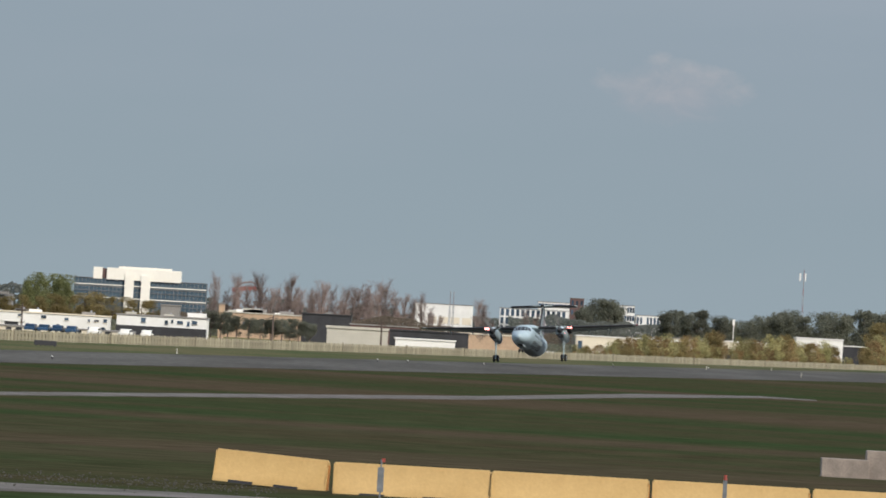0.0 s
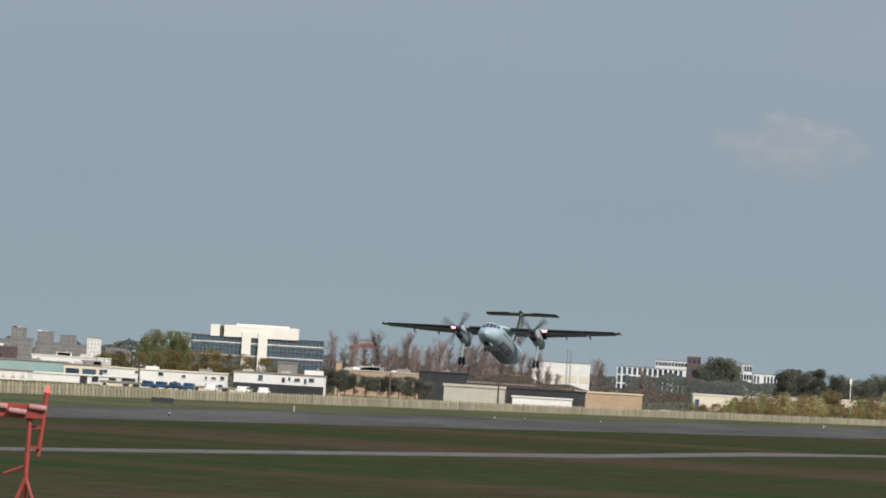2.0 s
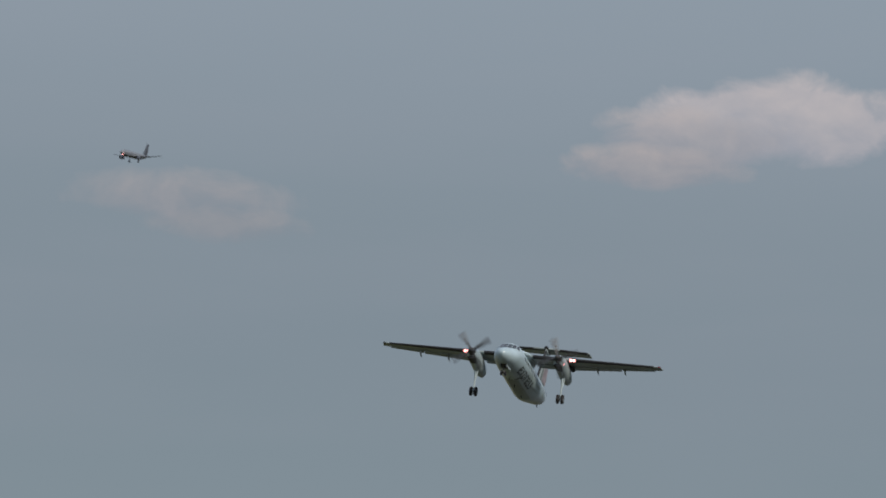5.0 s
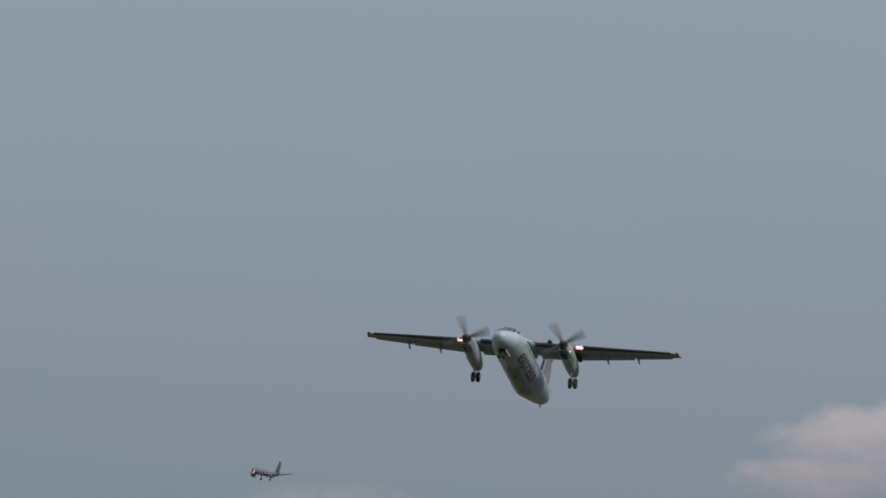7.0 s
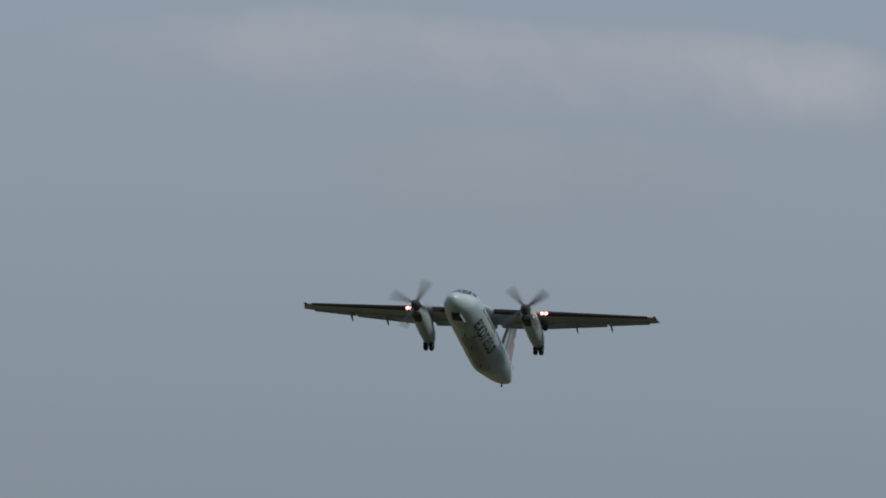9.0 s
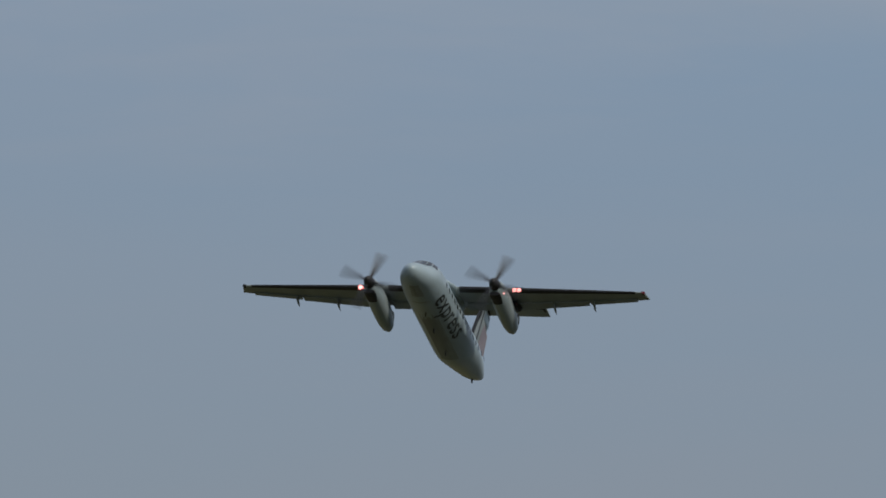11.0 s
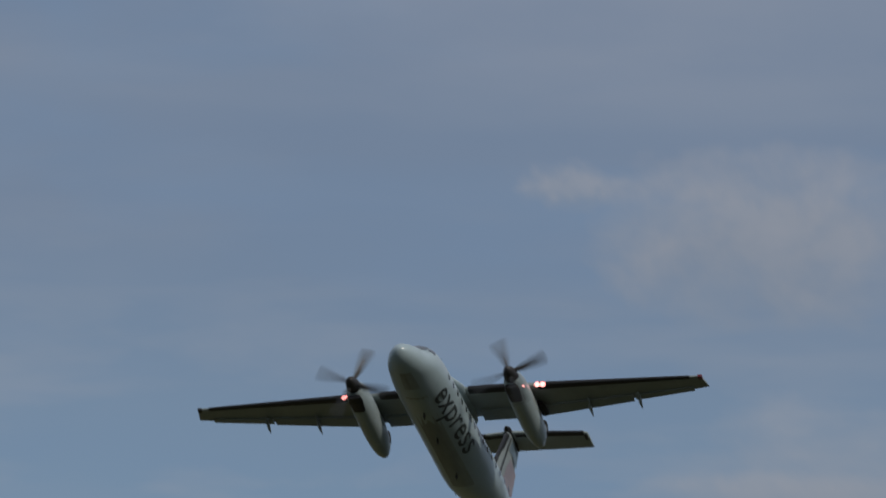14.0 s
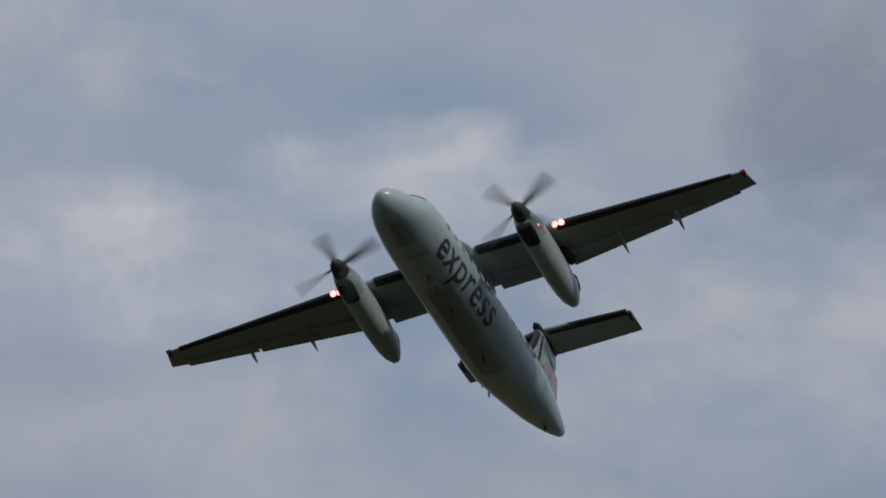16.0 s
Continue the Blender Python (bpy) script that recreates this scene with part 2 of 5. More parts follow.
M = {}
for _name, _args in dict(
    grass=dict(color=(0.046, 0.040, 0.023), second=(0.027, 0.044, 0.018), third=(0.060, 0.047, 0.031), rough=0.95, scale=0.034,
               fine=0.75, spread=0.36, stretch=(0.55, 1.0, 1), gloss=0.0),
    verge=dict(color=(0.058, 0.074, 0.036), second=(0.110, 0.098, 0.058), rough=0.95, scale=0.05, fine=2.0, spread=0.22,
               stretch=(1, 0.2, 1), gloss=0.0),
    tarmac=dict(color=(0.076, 0.072, 0.064), second=(0.055, 0.052, 0.047), third=(0.092, 0.088, 0.080), rough=0.95, scale=0.10, fine=0.9, spread=0.2, stretch=(1.6, 0.12, 1), gloss=0.05),
    gravel=dict(color=(0.15, 0.137, 0.128), second=(0.075, 0.067, 0.057), rough=0.95, scale=0.3, fine=6.0, spread=0.25, gloss=0.1),
    barrier=dict(color=(0.50, 0.325, 0.125), second=(0.44, 0.28, 0.10), rough=0.7, scale=1.3, fine=14.0, spread=0.06, per_object=0.05, bump=0.2),
    barrier_end=dict(color=(0.40, 0.16, 0.03), rough=0.8, scale=2.0),
    concrete=dict(color=(0.29, 0.24, 0.2), second=(0.19, 0.155, 0.13), rough=0.9, scale=1.6, fine=20.0, spread=0.2, bump=0.3),
    pale_wall=dict(color=(0.50, 0.47, 0.40), second=(0.44, 0.41, 0.35), rough=0.85, scale=0.5, fine=6.0, spread=0.06),
    white=dict(color=(0.80, 0.78, 0.74), second=(0.72, 0.70, 0.66), rough=0.7, scale=0.3, fine=4.0, spread=0.04),
    cream=dict(color=(0.74, 0.66, 0.52), second=(0.66, 0.58, 0.46), rough=0.8, scale=0.3, fine=4.0, spread=0.05),
    tan=dict(color=(0.47, 0.33, 0.22), second=(0.40, 0.28, 0.19), rough=0.85, scale=0.3, fine=3.0),
    teal=dict(color=(0.30, 0.42, 0.40), second=(0.26, 0.38, 0.37), rough=0.7, scale=0.2, fine=5.0, spread=0.05),
    brown=dict(color=(0.13, 0.075, 0.065), second=(0.11, 0.065, 0.06), rough=0.85, scale=0.2, fine=4.0),
    grey=dict(color=(0.27, 0.25, 0.23), second=(0.21, 0.20, 0.19), rough=0.85, scale=0.2, fine=3.0),
    dark=dict(color=(0.035, 0.035, 0.04), rough=0.7, scale=0.5, spread=0.2),
    glass=dict(color=(0.055, 0.085, 0.12), second=(0.04, 0.06, 0.09), rough=0.12, scale=0.2, fine=1.5, per_object=0.5, gloss=0.6),
    glass_plain=dict(color=(0.075, 0.10, 0.135), second=(0.045, 0.065, 0.09), rough=0.15, scale=0.15, fine=1.0, spread=0.3),
    picket=dict(color=(0.37, 0.325, 0.225), second=(0.3, 0.265, 0.18), rough=0.9, scale=0.05, fine=1.0, spread=0.12, island=0.18),
    # dimmed board colour: painted shade for the fence gaps, also used on the posts
    shade_board=dict(color=(0.25, 0.215, 0.145), rough=0.9, scale=0.2),
    blue_car=dict(color=(0.03, 0.075, 0.15), rough=0.3, scale=1.0, per_object=0.4),
    red_paint=dict(color=(0.34, 0.055, 0.035), second=(0.24, 0.04, 0.025), rough=0.55, scale=3.0, fine=30.0),
    pink_tube=dict(color=(0.46, 0.26, 0.23), second=(0.38, 0.18, 0.16), rough=0.5, scale=5.0),
    beacon=dict(color=(1.0, 0.10, 0.08), rough=0.3, glow=1.6),
    orange=dict(color=(0.45, 0.22, 0.05), rough=0.7, scale=2.0),
    post_grey=dict(color=(0.20, 0.21, 0.22), second=(0.10, 0.105, 0.11), rough=0.5, scale=4.0),
    steel=dict(color=(0.40, 0.40, 0.42), rough=0.5, metal=0.3, scale=2.0),
    red_white=dict(color=(0.36, 0.26, 0.26), rough=0.6, scale=1.0),
    bark=dict(color=(0.15, 0.115, 0.10), second=(0.11, 0.085, 0.075), rough=0.95, scale=0.8, per_object=0.25, gloss=0.1),
    # twig is paler than bark, with the haze of distance mixed into its colour
    twig=dict(color=(0.27, 0.205, 0.185), second=(0.20, 0.155, 0.14), rough=0.95, scale=0.5, per_object=0.3, gloss=0.1, island=0.3),
    leaf_green=dict(color=(0.21, 0.215, 0.095), second=(0.155, 0.17, 0.075), rough=0.85, scale=0.4, per_object=0.15, island=0.35, gloss=0.2, thin=0.4),
    # leaf_dark is lightened beyond real foliage to paint in the haze
    leaf_dark=dict(color=(0.165, 0.167, 0.128), second=(0.128, 0.135, 0.102), rough=0.9, scale=0.3, per_object=0.3, island=0.3, gloss=0.2, thin=0.4),
    leaf_gold=dict(color=(0.26, 0.195, 0.085), second=(0.19, 0.16, 0.07), rough=0.85, scale=0.5, per_object=0.25, island=0.35, gloss=0.2, thin=0.4),
    leaf_bright=dict(color=(0.38, 0.33, 0.16), second=(0.27, 0.27, 0.12), rough=0.85, scale=0.6, per_object=0.25, island=0.4, gloss=0.2, thin=0.4),
    # leaf_wood is lightened and greyed: distance haze put into the colour
    leaf_wood=dict(color=(0.168, 0.176, 0.158), second=(0.135, 0.146, 0.132), rough=0.95, scale=0.05, island=0.12, gloss=0.1, thin=0.4),
    leaf_rust=dict(color=(0.31, 0.20, 0.10), second=(0.24, 0.18, 0.08), rough=0.85, scale=0.6, per_object=0.25, island=0.4, gloss=0.2, thin=0.4),
    thicket=dict(color=(0.17, 0.135, 0.11), second=(0.12, 0.10, 0.075), rough=0.95, scale=0.12, island=0.15, gloss=0.1, thin=0.3),
    dry_grass=dict(color=(0.17, 0.145, 0.075), second=(0.12, 0.115, 0.055), rough=0.95, scale=0.05, fine=0.8, spread=0.2, stretch=(1, 0.2, 1), gloss=0.0),
    # white paint made brighter and warmer: the sunshine on the office is in the colour
    office_white=dict(color=(0.88, 0.84, 0.74), second=(0.84, 0.79, 0.69), rough=0.7, scale=0.1, fine=1.0, spread=0.03),
    office_glass=dict(color=(0.06, 0.095, 0.125), second=(0.085, 0.125, 0.16), rough=0.2, scale=0.25, fine=1.2, spread=0.3),
    skin=dict(color=(0.345, 0.43, 0.465), second=(0.305, 0.385, 0.415), rough=0.28, scale=0.35, fine=9.0, spread=0.03, gloss=0.55),
    wing_grey=dict(color=(0.27, 0.31, 0.31), second=(0.22, 0.26, 0.26), rough=0.45, scale=0.5, fine=8.0, spread=0.05, stretch=(0.4, 1.5, 1)),
    boot=dict(color=(0.012, 0.012, 0.014), rough=0.5, scale=2.0),
    nacelle=dict(color=(0.37, 0.44, 0.46), second=(0.30, 0.37, 0.39), rough=0.35, scale=0.7, fine=8.0, spread=0.05, stretch=(0.3, 1, 1)),
    lettering=dict(color=(0.045, 0.055, 0.06), rough=0.4, scale=2.0),
    awning_red=dict(color=(0.40, 0.13, 0.12), second=(0.30, 0.11, 0.10), rough=0.9, scale=1.0),
    stone=dict(color=(0.06, 0.054, 0.042), second=(0.035, 0.033, 0.024), rough=0.95, scale=0.5),
    fin_red=dict(color=(0.25, 0.205, 0.22), rough=0.4, scale=1.0),
    fin_blue=dict(color=(0.14, 0.20, 0.25), rough=0.4, scale=1.0),
    cockpit=dict(color=(0.015, 0.018, 0.022), rough=0.08, scale=1.0, gloss=0.7),
    rubber=dict(color=(0.016, 0.016, 0.017), rough=0.85, scale=5.0),
    blade=dict(color=(0.03, 0.03, 0.032), rough=0.5, scale=3.0),
    landing_light=dict(color=(1.0, 0.33, 0.30), rough=0.2, glow=5.5),
    nav_red=dict(color=(0.16, 0.02, 0.03), rough=0.2, scale=1.0),
    belly=dict(color=(0.17, 0.19, 0.19), second=(0.27, 0.32, 0.34), rough=0.5, scale=0.5, fine=6.0, spread=0.08, stretch=(0.2, 1, 1)),
    jet_skin=dict(color=(0.17, 0.185, 0.21), rough=0.5, scale=0.3),
    jet_dark=dict(color=(0.075, 0.085, 0.105), rough=0.5, scale=0.3),
).items():
    M[_name] = material(_name, **_args)


# ---- mesh helpers ----
def mesh_ob(name, bm, mat, smooth=False):
    data = bpy.data.meshes.new(name)
    bmesh.ops.recalc_face_normals(bm, faces=bm.faces)
    bm.to_mesh(data)
    bm.free()
    for mt in (mat if isinstance(mat, (list, tuple)) else (mat,)):
        data.materials.append(M[mt])
    if smooth:
        data.polygons.foreach_set("use_smooth", [True] * len(data.polygons))
        data.set_sharp_from_angle(angle=radians(38))
    return new(name, data)


def part(name, bm, mat, parent, label="", smooth=False):
    ob = mesh_ob(name, bm, mat, smooth)
    ob.parent = parent
    if label:
        tagged(ob, label)
    return ob


def box(bm, x0, x1, y0, y1, z0, z1, bevel=0.0):
    made = bmesh.ops.create_cube(bm, size=1.0, matrix=Matrix.Translation(((x0 + x1) / 2, (y0 + y1) / 2, (z0 + z1) / 2))
                                 @ Matrix.Diagonal((abs(x1 - x0), abs(y1 - y0), abs(z1 - z0), 1)))
    if bevel:
        edges = list({e for v in made["verts"] for e in v.link_edges})
        bmesh.ops.bevel(bm, geom=edges, offset=bevel, segments=2, profile=0.6, affect="EDGES")
    return bm


def boxes(*rows, bevel=0.0):
    bm = bmesh.new()
    for row in rows:
        box(bm, *row, bevel=bevel)
    return bm


def rod(bm, a, b, r0, r1=None, sides=8, caps=True):
    a, b = Vector(a), Vector(b)
    r1 = r0 if r1 is None else r1
    q = (b - a).to_track_quat("Z", "Y")
    rings = []
    for at, r in ((a, r0), (b, r1)):
        rings.append([bm.verts.new(at + q @ Vector((r * math.cos(i * math.tau / sides), r * math.sin(i * math.tau / sides), 0)))
                      for i in range(sides)])
    for i in range(sides):
        j = (i + 1) % sides
        bm.faces.new((rings[0][i], rings[0][j], rings[1][j], rings[1][i]))
    if caps and sides > 3:
        bm.faces.new(rings[0][::-1])
        bm.faces.new(rings[1])
    return bm


def rods(*rows, sides=8):
    bm = bmesh.new()
    for row in rows:
        rod(bm, *row, sides=sides)
    return bm


def loft(sections, sides=28, power=2.0):
    """A body along x. sections: x, middle y, middle z, half width, half height."""
    bm = bmesh.new()
    rings = []
    for x, cy, cz, w, h in sections:
        ring = []
        for i in range(sides):
            a = i * math.tau / sides
            c, s = math.cos(a), math.sin(a)
            k = (abs(c) ** power + abs(s) ** power) ** (-1 / power)
            ring.append(bm.verts.new((x, cy + w * c * k, cz + h * s * k)))
        rings.append(ring)
    for a, b in zip(rings, rings[1:]):
        for i in range(sides):
            j = (i + 1) % sides
            bm.faces.new((a[i], a[j], b[j], b[i]))
    bm.faces.new(rings[0])
    bm.faces.new(rings[-1][::-1])
    return bm


def foil(stations, profile=None):
    """A wing from stations (place of leading edge, chord vector, thickness vector)."""
    profile = profile or ((0, 0), (0.012, 0.22), (0.05, 0.36), (0.15, 0.48), (0.3, 0.5), (0.6, 0.36), (1, 0.02),
                          (1, -0.02), (0.6, -0.20), (0.3, -0.34), (0.15, -0.36), (0.05, -0.28), (0.012, -0.18))
    bm = bmesh.new()
    rings = []
    for lead, chord, thick in stations:
        lead, chord, thick = Vector(lead), Vector(chord), Vector(thick)
        rings.append([bm.verts.new(lead + chord * u + thick * v) for u, v in profile])
    n = len(profile)
    for a, b in zip(rings, rings[1:]):
        for i in range(n):
            j = (i + 1) % n
            bm.faces.new((a[i], a[j], b[j], b[i]))
    bm.faces.new(rings[0])
    bm.faces.new(rings[-1][::-1])
    return bm


BOOT_PROFILE = ((-0.012, 0), (0.0, 0.25), (0.05, 0.40), (0.13, 0.49), (0.13, 0.40), (0.13, -0.30), (0.13, -0.375), (0.05, -0.31), (0.0, -0.20))


def thing(name, label, category, at=(0, 0, 0), turn=0.0, group="", kind=""):
    ob = new(name)
    ob.matrix_basis = pose(*at, 0, 0, turn)
    return tagged(ob, label, category, group, kind)


# ---- ground ----
RUN = math.atan(0.125)          # the runway runs this far off the view axis


def sheet(name, corners, z, mat, label, category):
    bm = bmesh.new()
    over = [bm.verts.new((x, y, z)) for x, y in corners]
    under = [bm.verts.new((x, y, -.05)) for x, y in corners]
    bm.faces.new(over)
    for i in range(len(over)):
        bm.faces.new((over[i - 1], under[i - 1], under[i], over[i]))
    bmesh.ops.recalc_face_normals(bm, faces=bm.faces)
    ob = mesh_ob(name, bm, mat)
    return tagged(ob, label, category, kind="structure")


ground_bm = bmesh.new()
bmesh.ops.create_grid(ground_bm, x_segments=2, y_segments=2, size=9000)
ground = tagged(mesh_ob("ground", ground_bm, "grass"), "mown airfield grass, patchy green and dry brown", "grass", kind="structure")
ground.data.transform(Matrix.Rotation(RUN, 4, "Z"))
ground.matrix_basis = pose(0, 0, 0, 0, 0, -math.degrees(RUN))
runway_near = [(-83.5, 273.33), (167.91, 2035.06)]
runway_far = [(-80.66, 454.53), (161.33, 2470.93)]
sheet("runway", runway_near + runway_far[::-1], 0.04, "tarmac", "worn grey asphalt runway between grass verges", "runway")
sheet("verge", [runway_far[0], runway_far[1], (154.0, 2467.0), (-123.1, 469.0)], 0.025, "verge",
      "green grass verge between runway and fence", "grass")
sheet("field", [(-123.2, 469.0), (153.9, 2467.0), (400.0, 3300.0), (-400.0, 2700.0), (-400.0, 469.0)], 0.02, "dry_grass",
      "dry olive grass field behind the fence", "grass")
track_near = [(-27.99, 369.69), (-6.08, 505.66), (2.68, 560.05), (13.63, 658.7), (25.27, 744.23), (29.88, 749.73)]
track_far = [(-28.97, 378.78), (-6.28, 528.25), (2.8, 588.04), (14.49, 701.24), (26.08, 768.54), (30.2, 757.78)]
sheet("service_track", track_near + track_far[::-1], 0.03, "gravel", "narrow pale gravel service track across the grass", "track")
path_near, path_far = [(-19.16, 200.47), (-2.85, 217.19)], [(-20.29, 220.6), (-2.84, 220.1)]
sheet("road", path_near + path_far[::-1], 0.005, "gravel", "grey gravel perimeter road beside the barriers", "road")


# ---- the turboprop ----
def text_mesh(words, size):
    curve = bpy.data.curves.new("words", "FONT")
    curve.body, curve.size, curve.extrude, curve.resolution_u = words, size, 0.0, 3
    curve.space_character = 1.05
    curve.offset = .016
    holder = new("words", curve)
    data = bpy.data.meshes.new_from_object(holder.evaluated_get(bpy.context.evaluated_depsgraph_get()))
    bpy.data.objects.remove(holder)
    return data


R_FUS, Z_FUS = 1.345, -1.13


def make_turboprop():
    plane = thing("turboprop_airliner", "pale ice-green twin turboprop airliner with black-edged wings, taking off", "aeroplane")
    drop = Z_FUS + 1.0
    body = [(8.34, 0, -1.47, .05, .05), (8.27, 0, -1.47, .20, .18), (8.08, 0, -1.47, .42, .38), (7.70, 0, -1.46, .67, .57), (7.22, 0, -1.43, .87, .71),
            (6.85, 0, -1.39, .98, .79), (6.55, 0, -1.33, 1.06, .86), (6.30, 0, -1.24, 1.12, .97), (6.05, 0, -1.15, 1.17, 1.08), (5.75, 0, -1.07, 1.22, 1.19), (5.3, 0, -1.02, 1.28, 1.28), (4.6, 0, -1.0, 1.33, 1.335)]
    body += [(x, 0, -1.0, R_FUS, R_FUS) for x in (4.0, 2.0, 0.0, -2.0, -4.0)]
    for x, top, low, w in ((-4.8, .345, -2.30, 1.33), (-6.0, .345, -2.05, 1.25), (-7.5, .34, -1.74, 1.08), (-9.0, .32, -1.42, .86),
                           (-10.3, .28, -1.05, .60), (-11.3, .22, -.66, .38), (-11.9, .14, -.38, .22), (-12.1, .05, -.20, .10)):
        body.append((x, 0, (top + low) / 2, w, (top - low) / 2))
    body = [(x, y, z + drop * max(0, min(1, (11 + x) / 7)), w, h) for x, y, z, w, h in body]
    fuselage = part("fuselage", loft(body, 36), "skin", plane, "pale ice-green painted metal fuselage", True)

    # cockpit glazing: two front panes, two on each side
    def hull(x, k):
        return float(np.interp(-x, [-s[0] for s in body], [s[k] for s in body]))

    for s0, s1 in ((-.90, -.70), (-.66, -.42), (-.38, -.02), (.02, .38), (.42, .66), (.70, .90)):
        bm = bmesh.new()
        grid = []
        for k in range(5):
            s = s0 + (s1 - s0) * k / 4
            col = []
            for v in (0.0, 0.5, 1.0):
                x = 6.74 - 1.0 * s * s - (.86 - .36 * abs(s)) * v
                side = s * (1 - .20 * v * abs(s))
                w, h, c = hull(x, 3) + .012, hull(x, 4) + .012, hull(x, 2)
                col.append(bm.verts.new((x + .01, w * side, c + h * math.sqrt(1 - side * side))))
            grid.append(col)
        for p, q in zip(grid, grid[1:]):
            for i in range(2):
                bm.faces.new((p[i], q[i], q[i + 1], p[i + 1]))
        part("cockpit_window", bm, "cockpit", fuselage, "dark cockpit windscreen pane", True)

    # cabin windows, both sides
    for side in (1, -1):
        for k in range(15):
            x = 4.2 - 0.80 * k
            bm = bmesh.new()
            ring = []
            for i in range(10):
                a = i * math.tau / 10
                z = .17 + .19 * math.sin(a)
                th = math.asin(max(-1, min(1, z / R_FUS)))
                ring.append(bm.verts.new((x + .13 * math.cos(a), side * (R_FUS + .012) * math.cos(th), Z_FUS + (R_FUS + .012) * math.sin(th))))
            bm.faces.new(ring)
            part("cabin_window", bm, "cockpit", fuselage)
        bm = bmesh.new()
        ring = [bm.verts.new((x, side * (R_FUS + .008) * math.cos(th), Z_FUS + (R_FUS + .008) * math.sin(th)))
                for x, th in ((5.1, -.62), (5.06, -.62), (5.06, .55), (5.1, .55))]
        bm.faces.new(ring)
        part("door_seam", bm, "lettering", fuselage)

    # lettering wrapped round the lower port side
    data = text_mesh("express", 1.9)
    bm = bmesh.new()
    bm.from_mesh(data)
    bmesh.ops.triangulate(bm, faces=bm.faces)
    for _ in range(2):
        bmesh.ops.subdivide_edges(bm, edges=[e for e in bm.edges if e.calc_length() > .25], cuts=1)
    bmesh.ops.triangulate(bm, faces=bm.faces)
    width = max(v.co.x for v in bm.verts)
    for v in bm.verts:
        u, w = v.co.x, v.co.y
        ang = -0.98 + w * .95 / R_FUS
        v.co = (4.62 - u * 5.8 / width, (R_FUS + .016) * math.cos(ang), Z_FUS + (R_FUS + .016) * math.sin(ang))
    part("lettering", bm, "lettering", fuselage, "dark lower-case word along the lower fuselage")

    # nose wheel bay with two hinged doors
    def patch(x0, x1, a0, a1, r, dx=0.0, dy=0.0, dz=0.0):
        bm = bmesh.new()
        grid = []
        for k in range(4):
            x = x0 + (x1 - x0) * k / 3
            w = float(np.interp(-x, [-s[0] for s in body], [s[3] for s in body])) + r
            h = float(np.interp(-x, [-s[0] for s in body], [s[4] for s in body])) + r
            c = float(np.interp(-x, [-s[0] for s in body], [s[2] for s in body]))
            grid.append([bm.verts.new((x - dx, w * math.sin(a) - dy, c - h * math.cos(a) - dz)) for a in [a0 + (a1 - a0) * i / 4 for i in range(5)]])
        for p, q in zip(grid, grid[1:]):
            for i in range(4):
                bm.faces.new((p[i], p[i + 1], q[i + 1], q[i]))
        return bm

    part("belly_panel", patch(4.9, -3.9, -.42, .42, .007), "belly", fuselage, "darker grey belly panels", True)
    # no real opening: a black patch on the hull paints the bay's inner shade
    part("wheel_bay", patch(5.7, 7.0, -.30, .30, .008), "boot", fuselage, "black patch painted for the shaded nose wheel bay", True)
    doors = []
    for side in (1, -1):
        hinge = (6.35, side * .27, -2.24)
        door = part("bay_door", patch(5.65, 7.05, side * .31, 0, .02, *hinge), "belly", plane, "nose wheel bay door", True)
        door.location = hinge
        doors.append(door)
    part("tail_skid", rods((( -9.88, 0, -1.2), (-9.95, 0, -1.42), .07, .05)), "boot", fuselage)
    for x, z in ((3.4, -2.48), (0.9, -2.48), (-2.6, -2.48)):
        part("aerial", boxes((x - .14, x + .14, -.015, .015, z - .26, z + .05)), "boot", fuselage, "small black blade aerial")

    # wing, fairing, nacelles
    part("wing_fairing", loft([(2.4, 0, .18, .25, .10), (1.9, 0, .26, .85, .26), (1.0, 0, .33, 1.12, .36), (-1.0, 0, .33, 1.15, .36), (-2.2, 0, .26, 1.0, .30),
                               (-3.6, 0, .2, .3, .12)], 24), "skin", plane, "pale fairing between wing and fuselage", True)

    def lead_at(y):
        return 0.78 - 0.74 * max(0, y - 4.0) / 8.75 if y > 4 else 0.78

    def chord_at(y):
        return 2.72 if y <= 4 else 2.72 - 1.62 * (y - 4.0) / 8.75

    def z_at(y):
        return .37 if y < 4 else .37 + (y - 4) * .0275

    for side in (1, -1):
        st = [((lead_at(y), side * y, z_at(y)), (-chord_at(y), 0, -.02 * chord_at(y)), (0, 0, .145 * chord_at(y))) for y in (0.9, 4.0, 6.0, 8.0, 10.0, 12.3)]
        st.append(((lead_at(12.75), side * 12.75, z_at(12.75)), (-1.04, side * .20, -.02), (0, 0, .13)))
        wing = part("wing", foil(st), "wing_grey", plane, "grey metal high wing with black leading edge", True)
        for y0, y1 in ((1.25, 3.25), (4.75, 12.2)):
            n = 2 if y1 < 4 else 5
            ys = [y0 + (y1 - y0) * k / (n - 1) for k in range(n)]
            part("deicing_boot", foil([((lead_at(y) + .012, side * y, z_at(y)), (-chord_at(y), 0, -.02 * chord_at(y)), (0, 0, .148 * chord_at(y))) for y in ys],
                                      BOOT_PROFILE), "boot", wing, "black rubber leading edge strip")
        # flap, aileron and their hinge fairings
        for nm, y0, y1, u0, drop in (("flap", 1.4, 3.4, .72, .06), ("flap", 4.6, 9.1, .73, .05), ("aileron", 9.2, 12.2, .76, .0)):
            rows = []
            for y in (y0, y1):
                c = chord_at(y)
